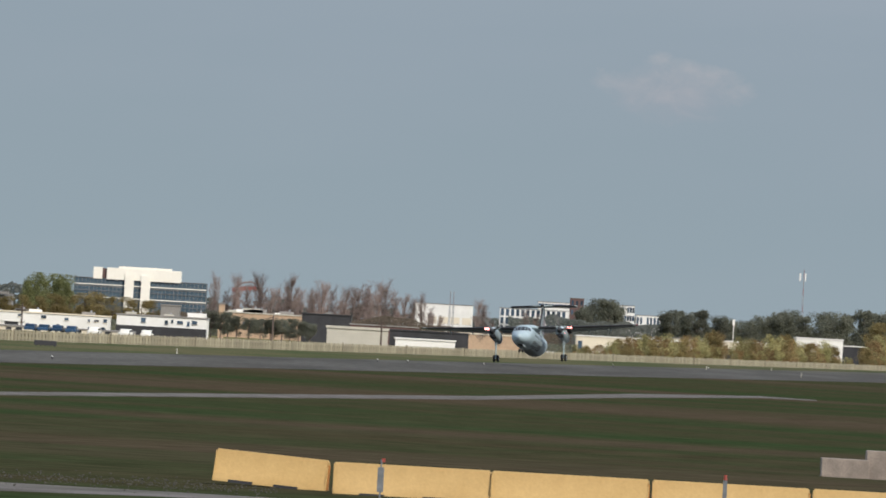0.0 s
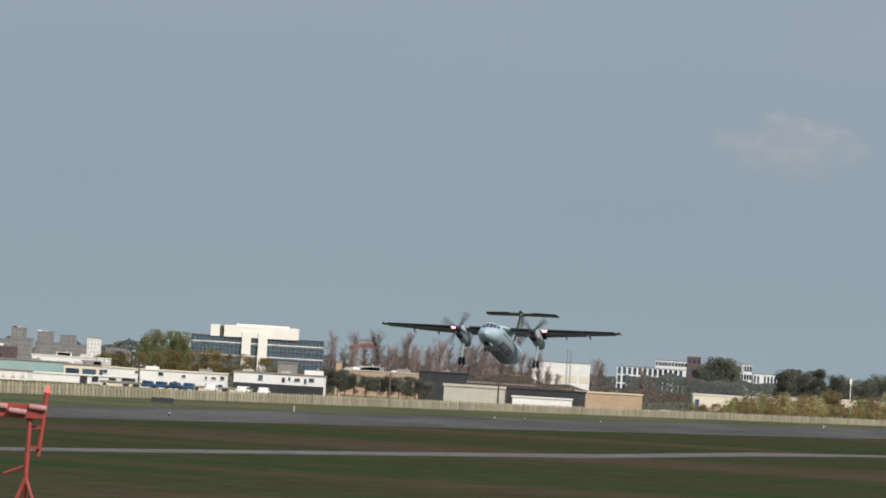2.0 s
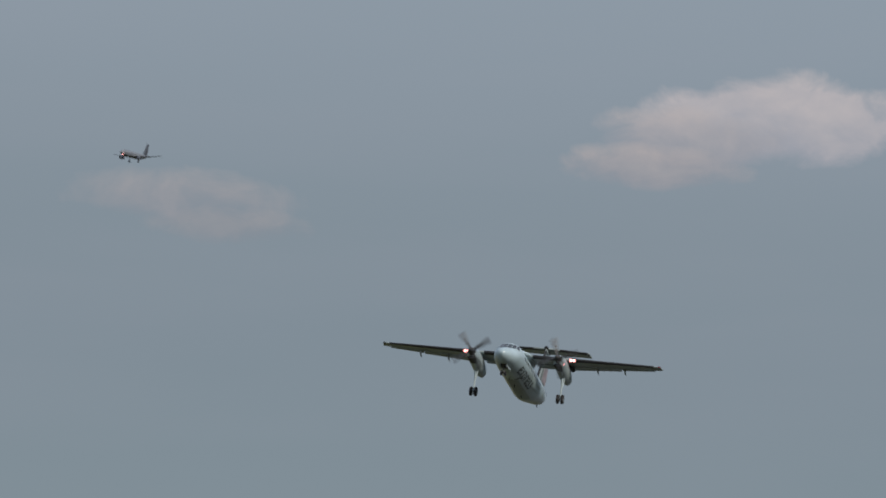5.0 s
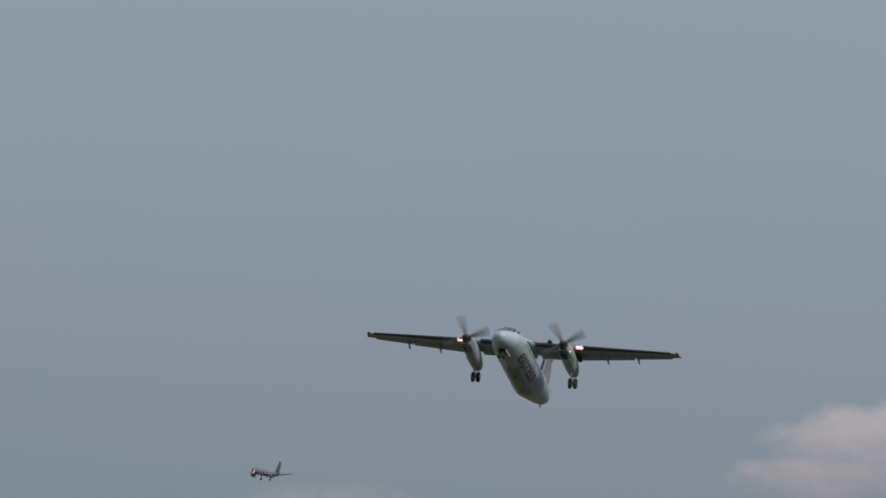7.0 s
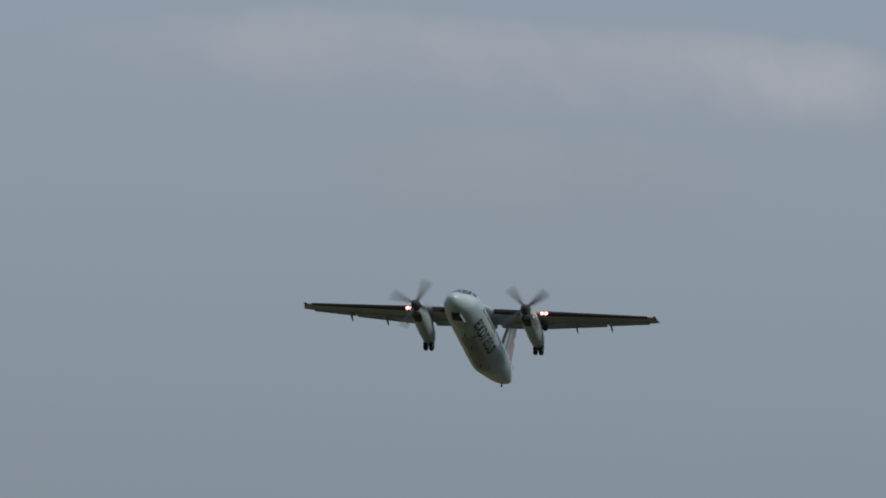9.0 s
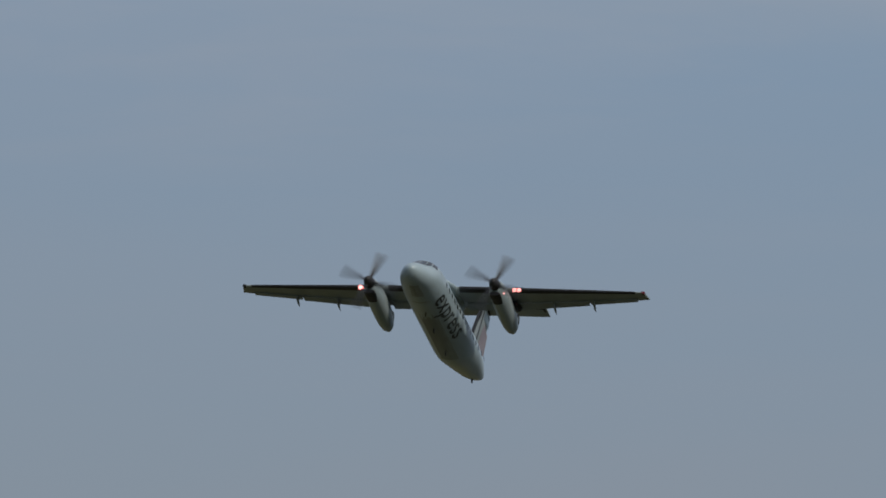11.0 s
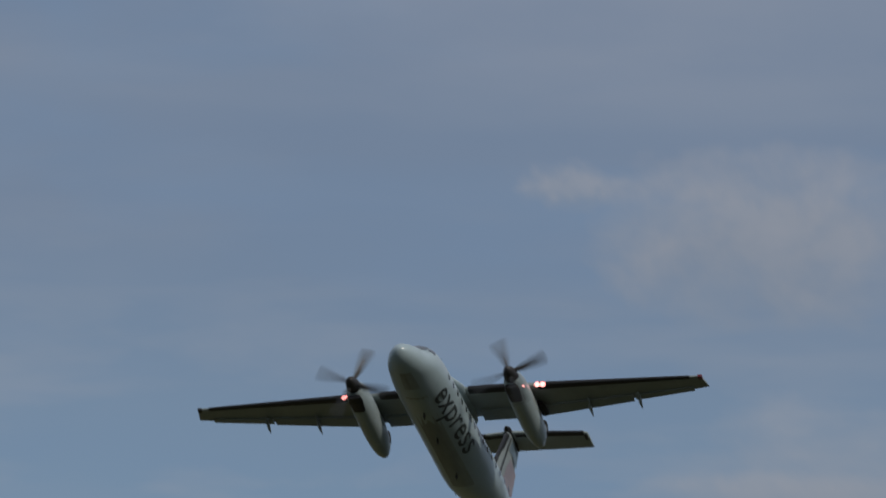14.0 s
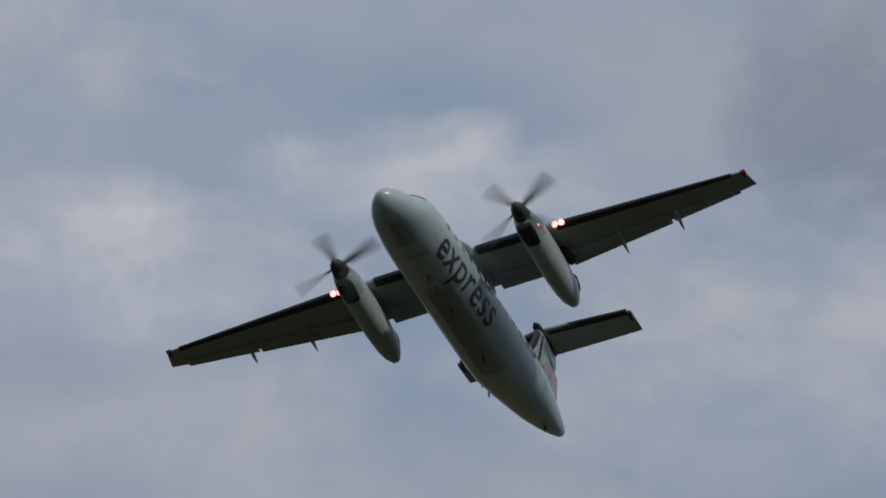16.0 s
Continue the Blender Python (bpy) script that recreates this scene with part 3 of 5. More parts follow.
                rows.append(((lead_at(y) - u0 * c, side * y, z_at(y) - .03 * c - .03), (-(1.03 - u0) * c, 0, -.035 * c - drop), (0, 0, .055 * c)))
            part(nm, foil(rows, ((0, .3), (.1, .5), (.5, .3), (1, .02), (1, -.02), (.5, -.3), (.1, -.5), (0, -.3))), "wing_grey", wing)
        for y in (6.9, 9.45):
            c, x0 = chord_at(y), lead_at(y)
            part("hinge_fairing", loft([(x0 - .55 * c, side * y, z_at(y) - .20, .03, .03), (x0 - .70 * c, side * y, z_at(y) - .27, .075, .11),
                                        (x0 - .95 * c, side * y, z_at(y) - .38, .07, .14), (x0 - 1.18 * c, side * y, z_at(y) - .50, .02, .03)], 8), "wing_grey", wing, "", True)
        part("wing_tip_light", boxes((lead_at(12.7) - .30, lead_at(12.7) + .02, side * 12.68 - .1, side * 12.68 + .12, z_at(12.7) - .06, z_at(12.7) + .07), bevel=.03),
             "nav_red" if side > 0 else "boot", wing, "dark red wing tip lamp" if side > 0 else "dark wing tip lamp")
        # nacelle
        y = side * 3.97
        nac = part("nacelle", loft([(2.55, y, -.22, .38, .38), (2.3, y, -.24, .46, .50), (1.8, y, -.27, .54, .64), (1.0, y, -.31, .57, .70), (0.0, y, -.36, .57, .72),
                                    (-1.2, y, -.43, .56, .72), (-2.2, y, -.53, .50, .63), (-2.8, y, -.61, .40, .48), (-3.2, y, -.68, .23, .28), (-3.38, y, -.72, .07, .09)], 22), "nacelle", plane,
                   "pale metal engine nacelle", True)
        part("air_intake", loft([(2.52, y, -.72, .30, .10), (2.50, y, -.72, .33, .125), (2.1, y, -.76, .36, .16), (1.4, y, -.86, .30, .12)], 14, 2.6), "boot", nac, "black engine air intake")
        part("exhaust", rods(((-.6, side * 4.50, .05), (-1.5, side * 4.62, .02), .17, .20), sides=12), "boot", nac)
        # landing lights in the leading edge
        for k, dy in enumerate((.78, 1.06)):
            part("landing_light", rods(((lead_at(4.8) + .05, side * (3.97 + dy), .30), (lead_at(4.8) + .12, side * (3.97 + dy), .29), .135, .115), sides=12), "landing_light", wing,
                 "lit landing light")
        if side > 0:
            part("landing_light", rods(((2.0, y + .46, -.48), (2.06, y + .47, -.485), .045, .04), sides=10), "landing_light", nac, "small lit lamp on the nacelle")

    # tail
    fin = part("fin", foil([((-5.6, 0, .12), (-5.6, 0, 0), (0, .10, 0)), ((-7.9, 0, .62), (-3.7, 0, 0), (0, .34, 0)), ((-10.25, 0, 4.15), (-2.1, 0, 0), (0, .26, 0)),
                            ((-10.3, 0, 4.42), (-1.95, 0, 0), (0, .22, 0))]), "wing_grey", plane, "grey fin with faded red and dark blue shapes", True)
    part("deicing_boot", foil([((-8.0 + .02, 0, .75), (-3.6, 0, 0), (0, .35, 0)), ((-10.2 + .02, 0, 4.1), (-2.1, 0, 0), (0, .27, 0))],
                              tuple((u * 2.2, v * 1.03) for u, v in BOOT_PROFILE)), "boot", fin, "black rubber leading edge strip")
    for side in (1, -1):
        for name, mt, ring in (("painted_patch", "fin_red", ((-9.6, 1.0), (-11.4, 1.0), (-11.9, 2.6), (-10.9, 3.0), (-10.2, 2.1))),
                               ("painted_patch", "fin_blue", ((-10.0, 3.1), (-11.0, 3.3), (-11.9, 3.0), (-12.1, 4.0), (-10.4, 4.0)))):
            bm = bmesh.new()
            bm.faces.new([bm.verts.new((x, side * (.175 - .012 * z), z)) for x, z in ring])
            part(name, bm, mt, fin)
    for side in (1, -1):
        st = [((-10.55, side * .05, 4.36), (-1.98, 0, 0), (0, 0, .28)), ((-11.02, side * 3.7, 4.36), (-1.60, 0, 0), (0, 0, .22)),
              ((-11.12, side * 3.92, 4.36), (-1.48, 0, 0), (0, 0, .15))]
        tail = part("tailplane", foil(st), "wing_grey", plane, "grey tailplane high on the fin, black leading edge", True)
        part("deicing_boot", foil([((st[0][0][0] - .1 + .02, side * .3, 4.36), (-1.95, 0, 0), (0, 0, .29)), ((-11.02 + .02, side * 3.75, 4.36), (-1.60, 0, 0), (0, 0, .23))],
                                  tuple((u * 1.3, v) for u, v in BOOT_PROFILE)), "boot", tail, "black rubber leading edge strip")
        part("elevator_horn", boxes((-11.75, -11.2, side * 3.78 - .07, side * 3.78 + .07, 4.28, 4.44), bevel=.03), "boot", tail)
    part("tail_bullet", loft([(-10.0, 0, 4.36, .03, .03), (-10.3, 0, 4.36, .18, .19), (-11.6, 0, 4.36, .19, .20), (-12.6, 0, 4.36, .03, .03)], 14), "boot", fin, "", True)

    # propellers: origin at the hub, turning about x
    propellers = []
    for side in (1, -1):
        bm = loft([(.48, 0, 0, .03, .03), (.40, 0, 0, .14, .14), (.22, 0, 0, .25, .25), (0, 0, 0, .32, .32), (-.35, 0, 0, .36, .36)], 18)
        hub = part("propeller", bm, "blade", plane, "dark four-bladed spinning propeller", True)
        hub.location = (2.98, side * 3.97, -.22)
        for k in range(4):
            rows = [((.05, -.06, .22), (-.06, .16, 0), (.09, .03, 0)), ((.09, -.09, .7), (-.15, .25, 0), (.06, .03, 0)),
                    ((.08, -.13, 1.3), (-.14, .30, 0), (.035, .02, 0)), ((.05, -.12, 1.8), (-.09, .28, 0), (.022, .015, 0)), ((.02, -.05, 1.98), (-.04, .14, 0), (.012, .01, 0))]
            bl = foil(rows, ((0, 0), (.15, .4), (.5, .5), (1, 0), (.5, -.4), (.15, -.35)))
            bmesh.ops.rotate(bl, verts=bl.verts, matrix=Matrix.Rotation(k * math.tau / 4, 3, "X"))
            part("blade", bl, "blade", hub)
        propellers.append(hub)

    # undercarriage: each leg's origin is its pivot
    legs = []

    def wheel(parent, x, y, z, r, w):
        tyre = bmesh.new()
        prof = ((-w, .62 * r), (-w, .88 * r), (-.6 * w, r), (.6 * w, r), (w, .88 * r), (w, .62 * r))
        rings = [[tyre.verts.new((x + rr * math.cos(i * math.tau / 20), y + yy, z + rr * math.sin(i * math.tau / 20))) for i in range(20)] for yy, rr in prof]
        for a, b in zip(rings, rings[1:]):
            for i in range(20):
                tyre.faces.new((a[i], a[(i + 1) % 20], b[(i + 1) % 20], b[i]))
        ob = part("wheel", tyre, "rubber", parent, "black twin tyre", True)
        return ob

    for side in (1, -1):
        leg = part("main_gear_leg", rods(((.15, 0, .1), (0, 0, -2.15), .085, .075), ((0, 0, -1.2), (-.9, 0, -.15), .05, .05), ((0, -.33, -2.27), (0, .33, -2.27), .06, .06),
                                         ((0, -.16, -.2), (0, 0, -1.55), .045, .04), ((0, .16, -.2), (0, 0, -1.55), .045, .04), ((.02, 0, -2.1), (0, 0, -2.3), .08, .08)), "nacelle", plane,
                   "slim main undercarriage leg", True)
        leg.location = (-.55, side * 4.0, -.78)
        for dy in (-.21, .21):
            part("hub", rods(((0, dy - .11, -2.27), (0, dy + .11, -2.27), .20, .20), sides=14), "post_grey", wheel(leg, 0, dy, -2.27, .42, .12))
        legs.append(leg)
    leg = part("nose_gear_leg", rods(((0, 0, .1), (.05, 0, -1.0), .07, .06), ((.05, -.22, -1.05), (.05, .22, -1.05), .045, .045), ((.02, 0, -.45), (-.55, 0, -.05), .035, .035)), "blade", plane,
               "nose undercarriage leg", True)
    leg.location = (6.45, 0, -1.98)
    for dy in (-.18, .18):
        wheel(leg, .05, dy, -1.05, .23, .085)
    legs.append(leg)
    return plane, propellers, legs, doors


FLIGHT = [  # seconds, place, heading, nose up, port wing up
    (0, 10.60, 1117.80, 4.13, -9.36, 6.52, 4.04),
    (0.5, 6.44, 1090.54, 4.81, -8.92, 7.63, 3.43),
    (1, 2.12, 1063.64, 5.87, -9.76, 8.23, 2.26),
    (1.5, -2.01, 1037.11, 7.28, -9.79, 9.07, 1.27),
    (2, -6.16, 1010.95, 9.19, -10.66, 10.35, 0.83),
    (2.5, -10.22, 985.15, 11.72, -10.97, 11.50, 0.93),
    (3, -14.27, 959.71, 14.74, -10.72, 12.22, -0.40),
    (3.5, -18.47, 934.62, 18.36, -10.33, 12.19, -0.64),
    (4, -22.24, 909.86, 21.60, -10.16, 12.63, -1.00),
    (4.5, -25.94, 885.41, 25.22, -9.57, 13.95, -2.02),
    (7, -40.82, 766.67, 52.42, -8.34, 15.14, -1.19),
    (7.5, -43.39, 743.42, 57.61, -8.12, 15.57, -0.84),
    (8, -45.89, 720.27, 61.83, -7.97, 15.39, -0.24),
    (8.5, -48.37, 697.19, 66.23, -7.85, 15.06, -0.27),
    (9, -50.85, 674.15, 70.81, -8.01, 15.08, -0.09),
    (11.5, -64.14, 559.02, 99.98, -7.54, 14.58, 0.35),
    (12, -67.08, 535.91, 105.88, -7.18, 14.61, -0.22),
    (12.5, -70.14, 512.75, 111.79, -6.97, 14.23, -0.00),
    (13, -73.32, 489.55, 117.69, -6.82, 14.02, 0.45),
    (13.5, -76.62, 466.28, 123.59, -6.83, 13.72, 0.88),
    (14, -80.06, 442.96, 129.48, -7.11, 13.53, 2.78),
    (14.5, -83.62, 419.57, 135.36, -7.34, 12.86, 6.18),
    (15, -87.31, 396.13, 141.22, -7.58, 12.19, 9.45),
    (15.5, -91.12, 372.62, 147.07, -7.85, 11.66, 11.54),
    (16, -95.06, 349.04, 152.91, -8.99, 11.39, 13.39),
]


def make_jet():
    jet = thing("jet_airliner", "far grey twin-engined jet airliner on approach, wheels down", "aeroplane")
    fus = part("fuselage", loft([(14, 0, -.3, .1, .1), (13.6, 0, -.25, .7, .7), (12.5, 0, -.1, 1.2, 1.25), (10.5, 0, 0, 1.5, 1.6), (-6, 0, 0, 1.5, 1.6), (-11, 0, .5, .9, 1.0), (-15, 0, 1.0, .2, .25)], 18),
               "jet_skin", jet, "grey fuselage", True)
    part("landing_light", rods(((13.2, .5, -.9), (13.5, .5, -.95), .24, .22), sides=10), "landing_light", fus, "lit landing light")
    for side in (1, -1):
        part("wing", foil([((4.5, side * 1.0, -.8), (-5.5, 0, -.3), (0, 0, .7)), ((.5, side * 5, -.5), (-3.2, 0, -.2), (0, 0, .4)), ((-3.4, side * 13, .4), (-1.3, 0, 0), (0, 0, .14))]), "jet_dark", jet, "", True)
        part("engine", loft([(5.2, side * 4.6, -1.7, .75, .75), (4.8, side * 4.6, -1.7, .85, .85), (3, side * 4.6, -1.7, .85, .85), (1.6, side * 4.6, -1.6, .5, .5)], 14), "jet_dark", jet, "", True)
        part("tailplane", foil([((-11.5, side * .5, .9), (-2.6, 0, 0), (0, 0, .25)), ((-13.8, side * 5, 1.4), (-1.2, 0, 0), (0, 0, .1))]), "jet_dark", jet, "", True)
        part("main_gear", rods(((-.6, side * 2.4, -.8), (-.6, side * 2.4, -2.9), .15, .15), ((-.6, side * 2.1, -3.0), (-.6, side * 2.7, -3.0), .55, .55), sides=10), "jet_dark", jet)
    part("nose_gear", rods(((10.5, 0, -1.4), (10.5, 0, -2.9), .12, .12), ((10.5, -.25, -2.9), (10.5, .25, -2.9), .4, .4), sides=10), "jet_dark", jet)
    part("fin", foil([((-9.5, 0, 1.3), (-5.2, 0, 0), (0, .3, 0)), ((-13.6, 0, 7.2), (-2.2, 0, 0), (0, .15, 0))]), "jet_dark", jet, "", True)
    return jet


JET = [(0.0, -334.09, 4941.16, 277.88), (3.5, -347.43, 4731.46, 238.85), (7.0, -358.32, 4521.5, 223.7), (10.0, -365.72, 4341.36, 208.0), (16.0, -375.13, 3980.71, 176.0)]

turboprop, props, gear, bay_doors = make_turboprop()
airliner = make_jet()


# ---- airfield fence: upright boards on two rails ----
FENCE = [(-94.93, 672.0), (141.89, 2380.0)]


def make_fence():
    (x0, y0), (x1, y1) = FENCE
    length, turn = math.hypot(x1 - x0, y1 - y0), math.degrees(math.atan2(y1 - y0, x1 - x0))
    fence = thing("fence", "long weathered cream board fence behind the runway", "fence", (x0, y0, 0), turn, kind="structure")
    rng = random.Random(4)
    verts, faces = [], []
    pitch = 2.1
    posts = range(0, int(length), 60)
    for k in range(int(length / pitch)):
        u, w, h = k * pitch + rng.uniform(-.12, .12), .76 + rng.uniform(-.08, .08), 1.22 + rng.uniform(-.06, .04)
        if rng.random() < .02:
            h *= .82
        n = len(verts)
        for dx, dy, z in ((-w, 0, 0), (w, 0, 0), (w, 0, h - .08), (0, 0, h), (-w, 0, h - .08), (-w, .03, 0), (w, .03, 0), (w, .03, h - .08), (0, .03, h), (-w, .03, h - .08)):
            verts.append((u + dx, dy, z))
        faces += [tuple(n + i for i in f) for f in ((0, 1, 2, 3, 4), (9, 8, 7, 6, 5), (0, 5, 6, 1), (1, 6, 7, 2), (2, 7, 8, 3), (3, 8, 9, 4), (4, 9, 5, 0))]
    data = bpy.data.meshes.new("pickets")
    data.from_pydata(verts, [], faces)
    data.materials.append(M["picket"])
    ob = tagged(new("pickets", data), kind="stuff")
    ob.parent = fence
    for u in posts:  # stouter posts, each a little proud of the boards
        part("post", boxes((u - .35, u + .35, -.08, -.01, 0, 1.30)), "shade_board", fence)
    for z in (.35, .9):
        part("rail", boxes((0, length, .035, .09, z - .07, z + .07)), "picket", fence)
    # added sheet whose darker colour stands in for shade between the boards
    part("windbreak_sheet", boxes((0, length, .10, .13, .02, .92)), "shade_board", fence, "brownish sheet added to darken the board gaps")


make_fence()


# ---- concrete barriers by the perimeter road ----
def barrier_mesh(L=1.90):
    half = [(.30, 0), (.30, .07), (.17, .24), (.095, .72), (.08, .78)]
    outline = half + [(-x, z) for x, z in half[::-1]]
    bm = bmesh.new()
    ends = [[bm.verts.new((x, y, z)) for y, z in outline] for x in (-L, L)]
    n = len(outline)
    side = []
    for i in range(n):
        j = (i + 1) % n
        side.append(bm.faces.new((ends[0][i], ends[0][j], ends[1][j], ends[1][i])))
    bm.faces.new(ends[0][::-1])
    bm.faces.new(ends[1])
    bmesh.ops.bevel(bm, geom=[e for e in bm.edges if abs(e.verts[0].co.x - e.verts[1].co.x) < .01 and max(v.co.z for v in e.verts) > .2], offset=.035, segments=2, affect="EDGES")
    return bm


def make_barriers():
    def one(L, label):
        ob = thing("road_barrier", label, "barrier", group="row of yellow barriers")
        body = part("block", barrier_mesh(L), "barrier", ob, "", True)
        part("socket", boxes((L - .03, L + .02, -.115, .10, .06, .66)), "barrier_end", body, "orange-brown joint socket")
        for u in (-.5 * L, .3 * L):
            part("drain_slot", boxes((u - .3, u + .3, -.315, -.28, -.01, .06)), "dark", body)
        return ob
    short = one(1.40, "shorter tilted yellow-painted concrete road barrier")
    short.matrix_basis = pose(-3.88, 233.58, .03, 0, 2.9, -8)
    first = one(1.90, "yellow-painted concrete road barrier on the grass")
    for k, (x, y, turn) in enumerate(((-0.43, 230.67, 1.5), (3.38, 230.63, -1), (7.26, 230.76, 0.6), (11.14, 230.89, 1))):
        m = pose(x, y, -.02, 0, 0, turn)
        if k:
            copy_thing(first, m)
        else:
            first.matrix_basis = m


make_barriers()


def make_marker(x, y, sign):
    ob = thing("marker_post", "slim grey marker post with a red top" if not sign else "grey sign board on a thin post with a red tip", "marker post", (x, y, 0))
    part("post", rods(((0, 0, 0), (0, 0, .98 if sign else 1.02), .022, .02)), "post_grey", ob)
    if sign:
        part("board", boxes((-.075, .075, -.03, -.012, .22, .80), bevel=.005), "post_grey", ob, "dark grey board with a pale lower edge")
        part("flag", boxes((.01, .09, -.012, .006, .92, 1.01)), "red_paint", ob, "small red flag")
    else:
        part("board", boxes((-.05, .05, -.03, -.012, .25, .92), bevel=.005), "post_grey", ob)
        part("cap", rods(((0, 0, .93), (0, 0, 1.05), .045, .035)), "red_paint", ob, "red cap")


make_marker(-1.15, 223.23, True)
make_marker(6.94, 225.15, False)


def make_slab():
    x, y = 13.54, 310.95
    s = y / 14794
    ob = thing("concrete_block", "weathered stepped pale concrete block in the grass", "concrete block", (x, y, 0))
    part("low_block", boxes((-42 * s, 32 * s, -.5, .5, -.02, 29 * s), bevel=.03), "concrete", ob)
    part("tall_block", boxes((27 * s, 120 * s, -.45, .55, -.02, 44 * s), bevel=.03), "concrete", ob)


make_slab()


# ---- red approach-light frame ----
def make_trestle():
    D = 205.0
    x1, z1 = -10.9, 2.99
    x0, z0 = -15.78, 2.93
    z1 = z0 = (z0 + z1) / 2
    ob = thing("approach_light_frame", "red-painted steel approach light frame with pale lamp tubes", "light frame", (0, D, 0))
    part("crossbar", boxes((x0, x1, -.12, .12, z1 - .20, z1 + .11), bevel=.015), "red_paint", ob)
    part("crossbar", boxes((x0, x1, .42, .62, z1 - .16, z1 + .04), bevel=.015), "red_paint", ob)
    k, x = 0, x1 + .05
    while x > x0 + .4:
        dz = .03 if k % 2 == 0 else -.07
        dy = -.14 if k % 2 == 0 else -.20
        part("lamp_tube", rods(((x - .37, dy, z1 + dz + .025), (x, dy - .02, z1 + dz - .01), .060, .068), sides=12), "pink_tube", ob, "faded pink lamp tube", True)
        x -= .42
        k += 1
    for px in (x1 - .30, x1 - 2.05, x1 - 4.0):
        leg = part("leg", rods(((px, 0, z1 - .1), (px - .02, 0, 1.35), .055, .055)), "red_paint", ob, "", True)
        part("brace", rods(((px - .02, 0, 1.5), (px + .52, -.3, 0), .045, .05)), "red_paint", leg, "", True)
        part("brace", rods(((px - .02, 0, 1.4), (px - .05, .3, 0), .05, .05)), "red_paint", leg, "", True)
        part("brace", rods(((px - .02, 0, 1.5), (px - .55, -.1, 0), .045, .05)), "red_paint", leg, "", True)
        part("brace", rods(((px - .0, 0, 1.75), (px - .5, .1, 1.55), .03, .03)), "red_paint", leg)
    top = z1 + .50
    post = part("beacon_post", rods(((x1 - .10, .25, z1 - 1.0), (x1 + .02, .25, top - .12), .055, .06)), "red_paint", ob, "", True)
    for dz in (.39, .82):
        part("clamp", boxes((x1 - .3, x1 - .05, .1, .2, z1 - dz - .03, z1 - dz + .03)), "red_paint", post)
    part("beacon", rods(((x1 + .02, .25, top - .14), (x1 + .03, .25, top), .055, .045), sides=12), "beacon", post, "glowing red beacon lamp", True)


make_trestle()


# ---- airfield signs and the dark board by the runway ----
def make_sign_board(name, x, y, w, h, z, mat, label, legs=5):
    ob = thing(name, label, "sign", (x, y, 0))
    part("panel", boxes((-w / 2, w / 2, -.08, .08, z, z + h), bevel=.02), mat, ob)
    for k in range(legs):
        u = -w / 2 + w * (k + .5) / legs
        part("leg", boxes((u - .04, u + .04, -.04, .04, 0, z + .05)), "dark", ob)
    return ob


make_sign_board("distance_board", -38.05, 930.01, 2.2, .46, .14, "dark", "low dark brown airfield board on short legs")
make_sign_board("guidance_sign", -51.81, 801.62, 1.1, .5, .15, "orange", "weathered orange airfield guidance sign", 2)
for _x, _y in ((-25.33, 933.35), (39.58, 1404.5), (50.13, 1314.75), (54.0, 1544.32)):
    _p = thing("runway_edge_marker", "thin pale runway edge marker post", "marker post", (_x, _y, 0), group="runway markers")
    part("post", rods(((0, 0, 0), (0, 0, .55), .06, .05)), "pale_wall", _p)
for _x, _y in ((-28.84, 718.7), (-6.27, 1016.99), (-3.13, 1032.14), (5.31, 1074.39), (23.82, 1291.48), (40.78, 1438.0)):
    _p = thing("runway_lamp", "small white runway edge lamp", "runway lamp", (_x, _y, 0), group="runway lamps")
    part("stem", rods(((0, 0, 0), (0, 0, .25), .05, .05)), "dark", _p)
    part("lens", rods(((0, 0, .24), (0, 0, .34), .06, .04)), "white", _p)


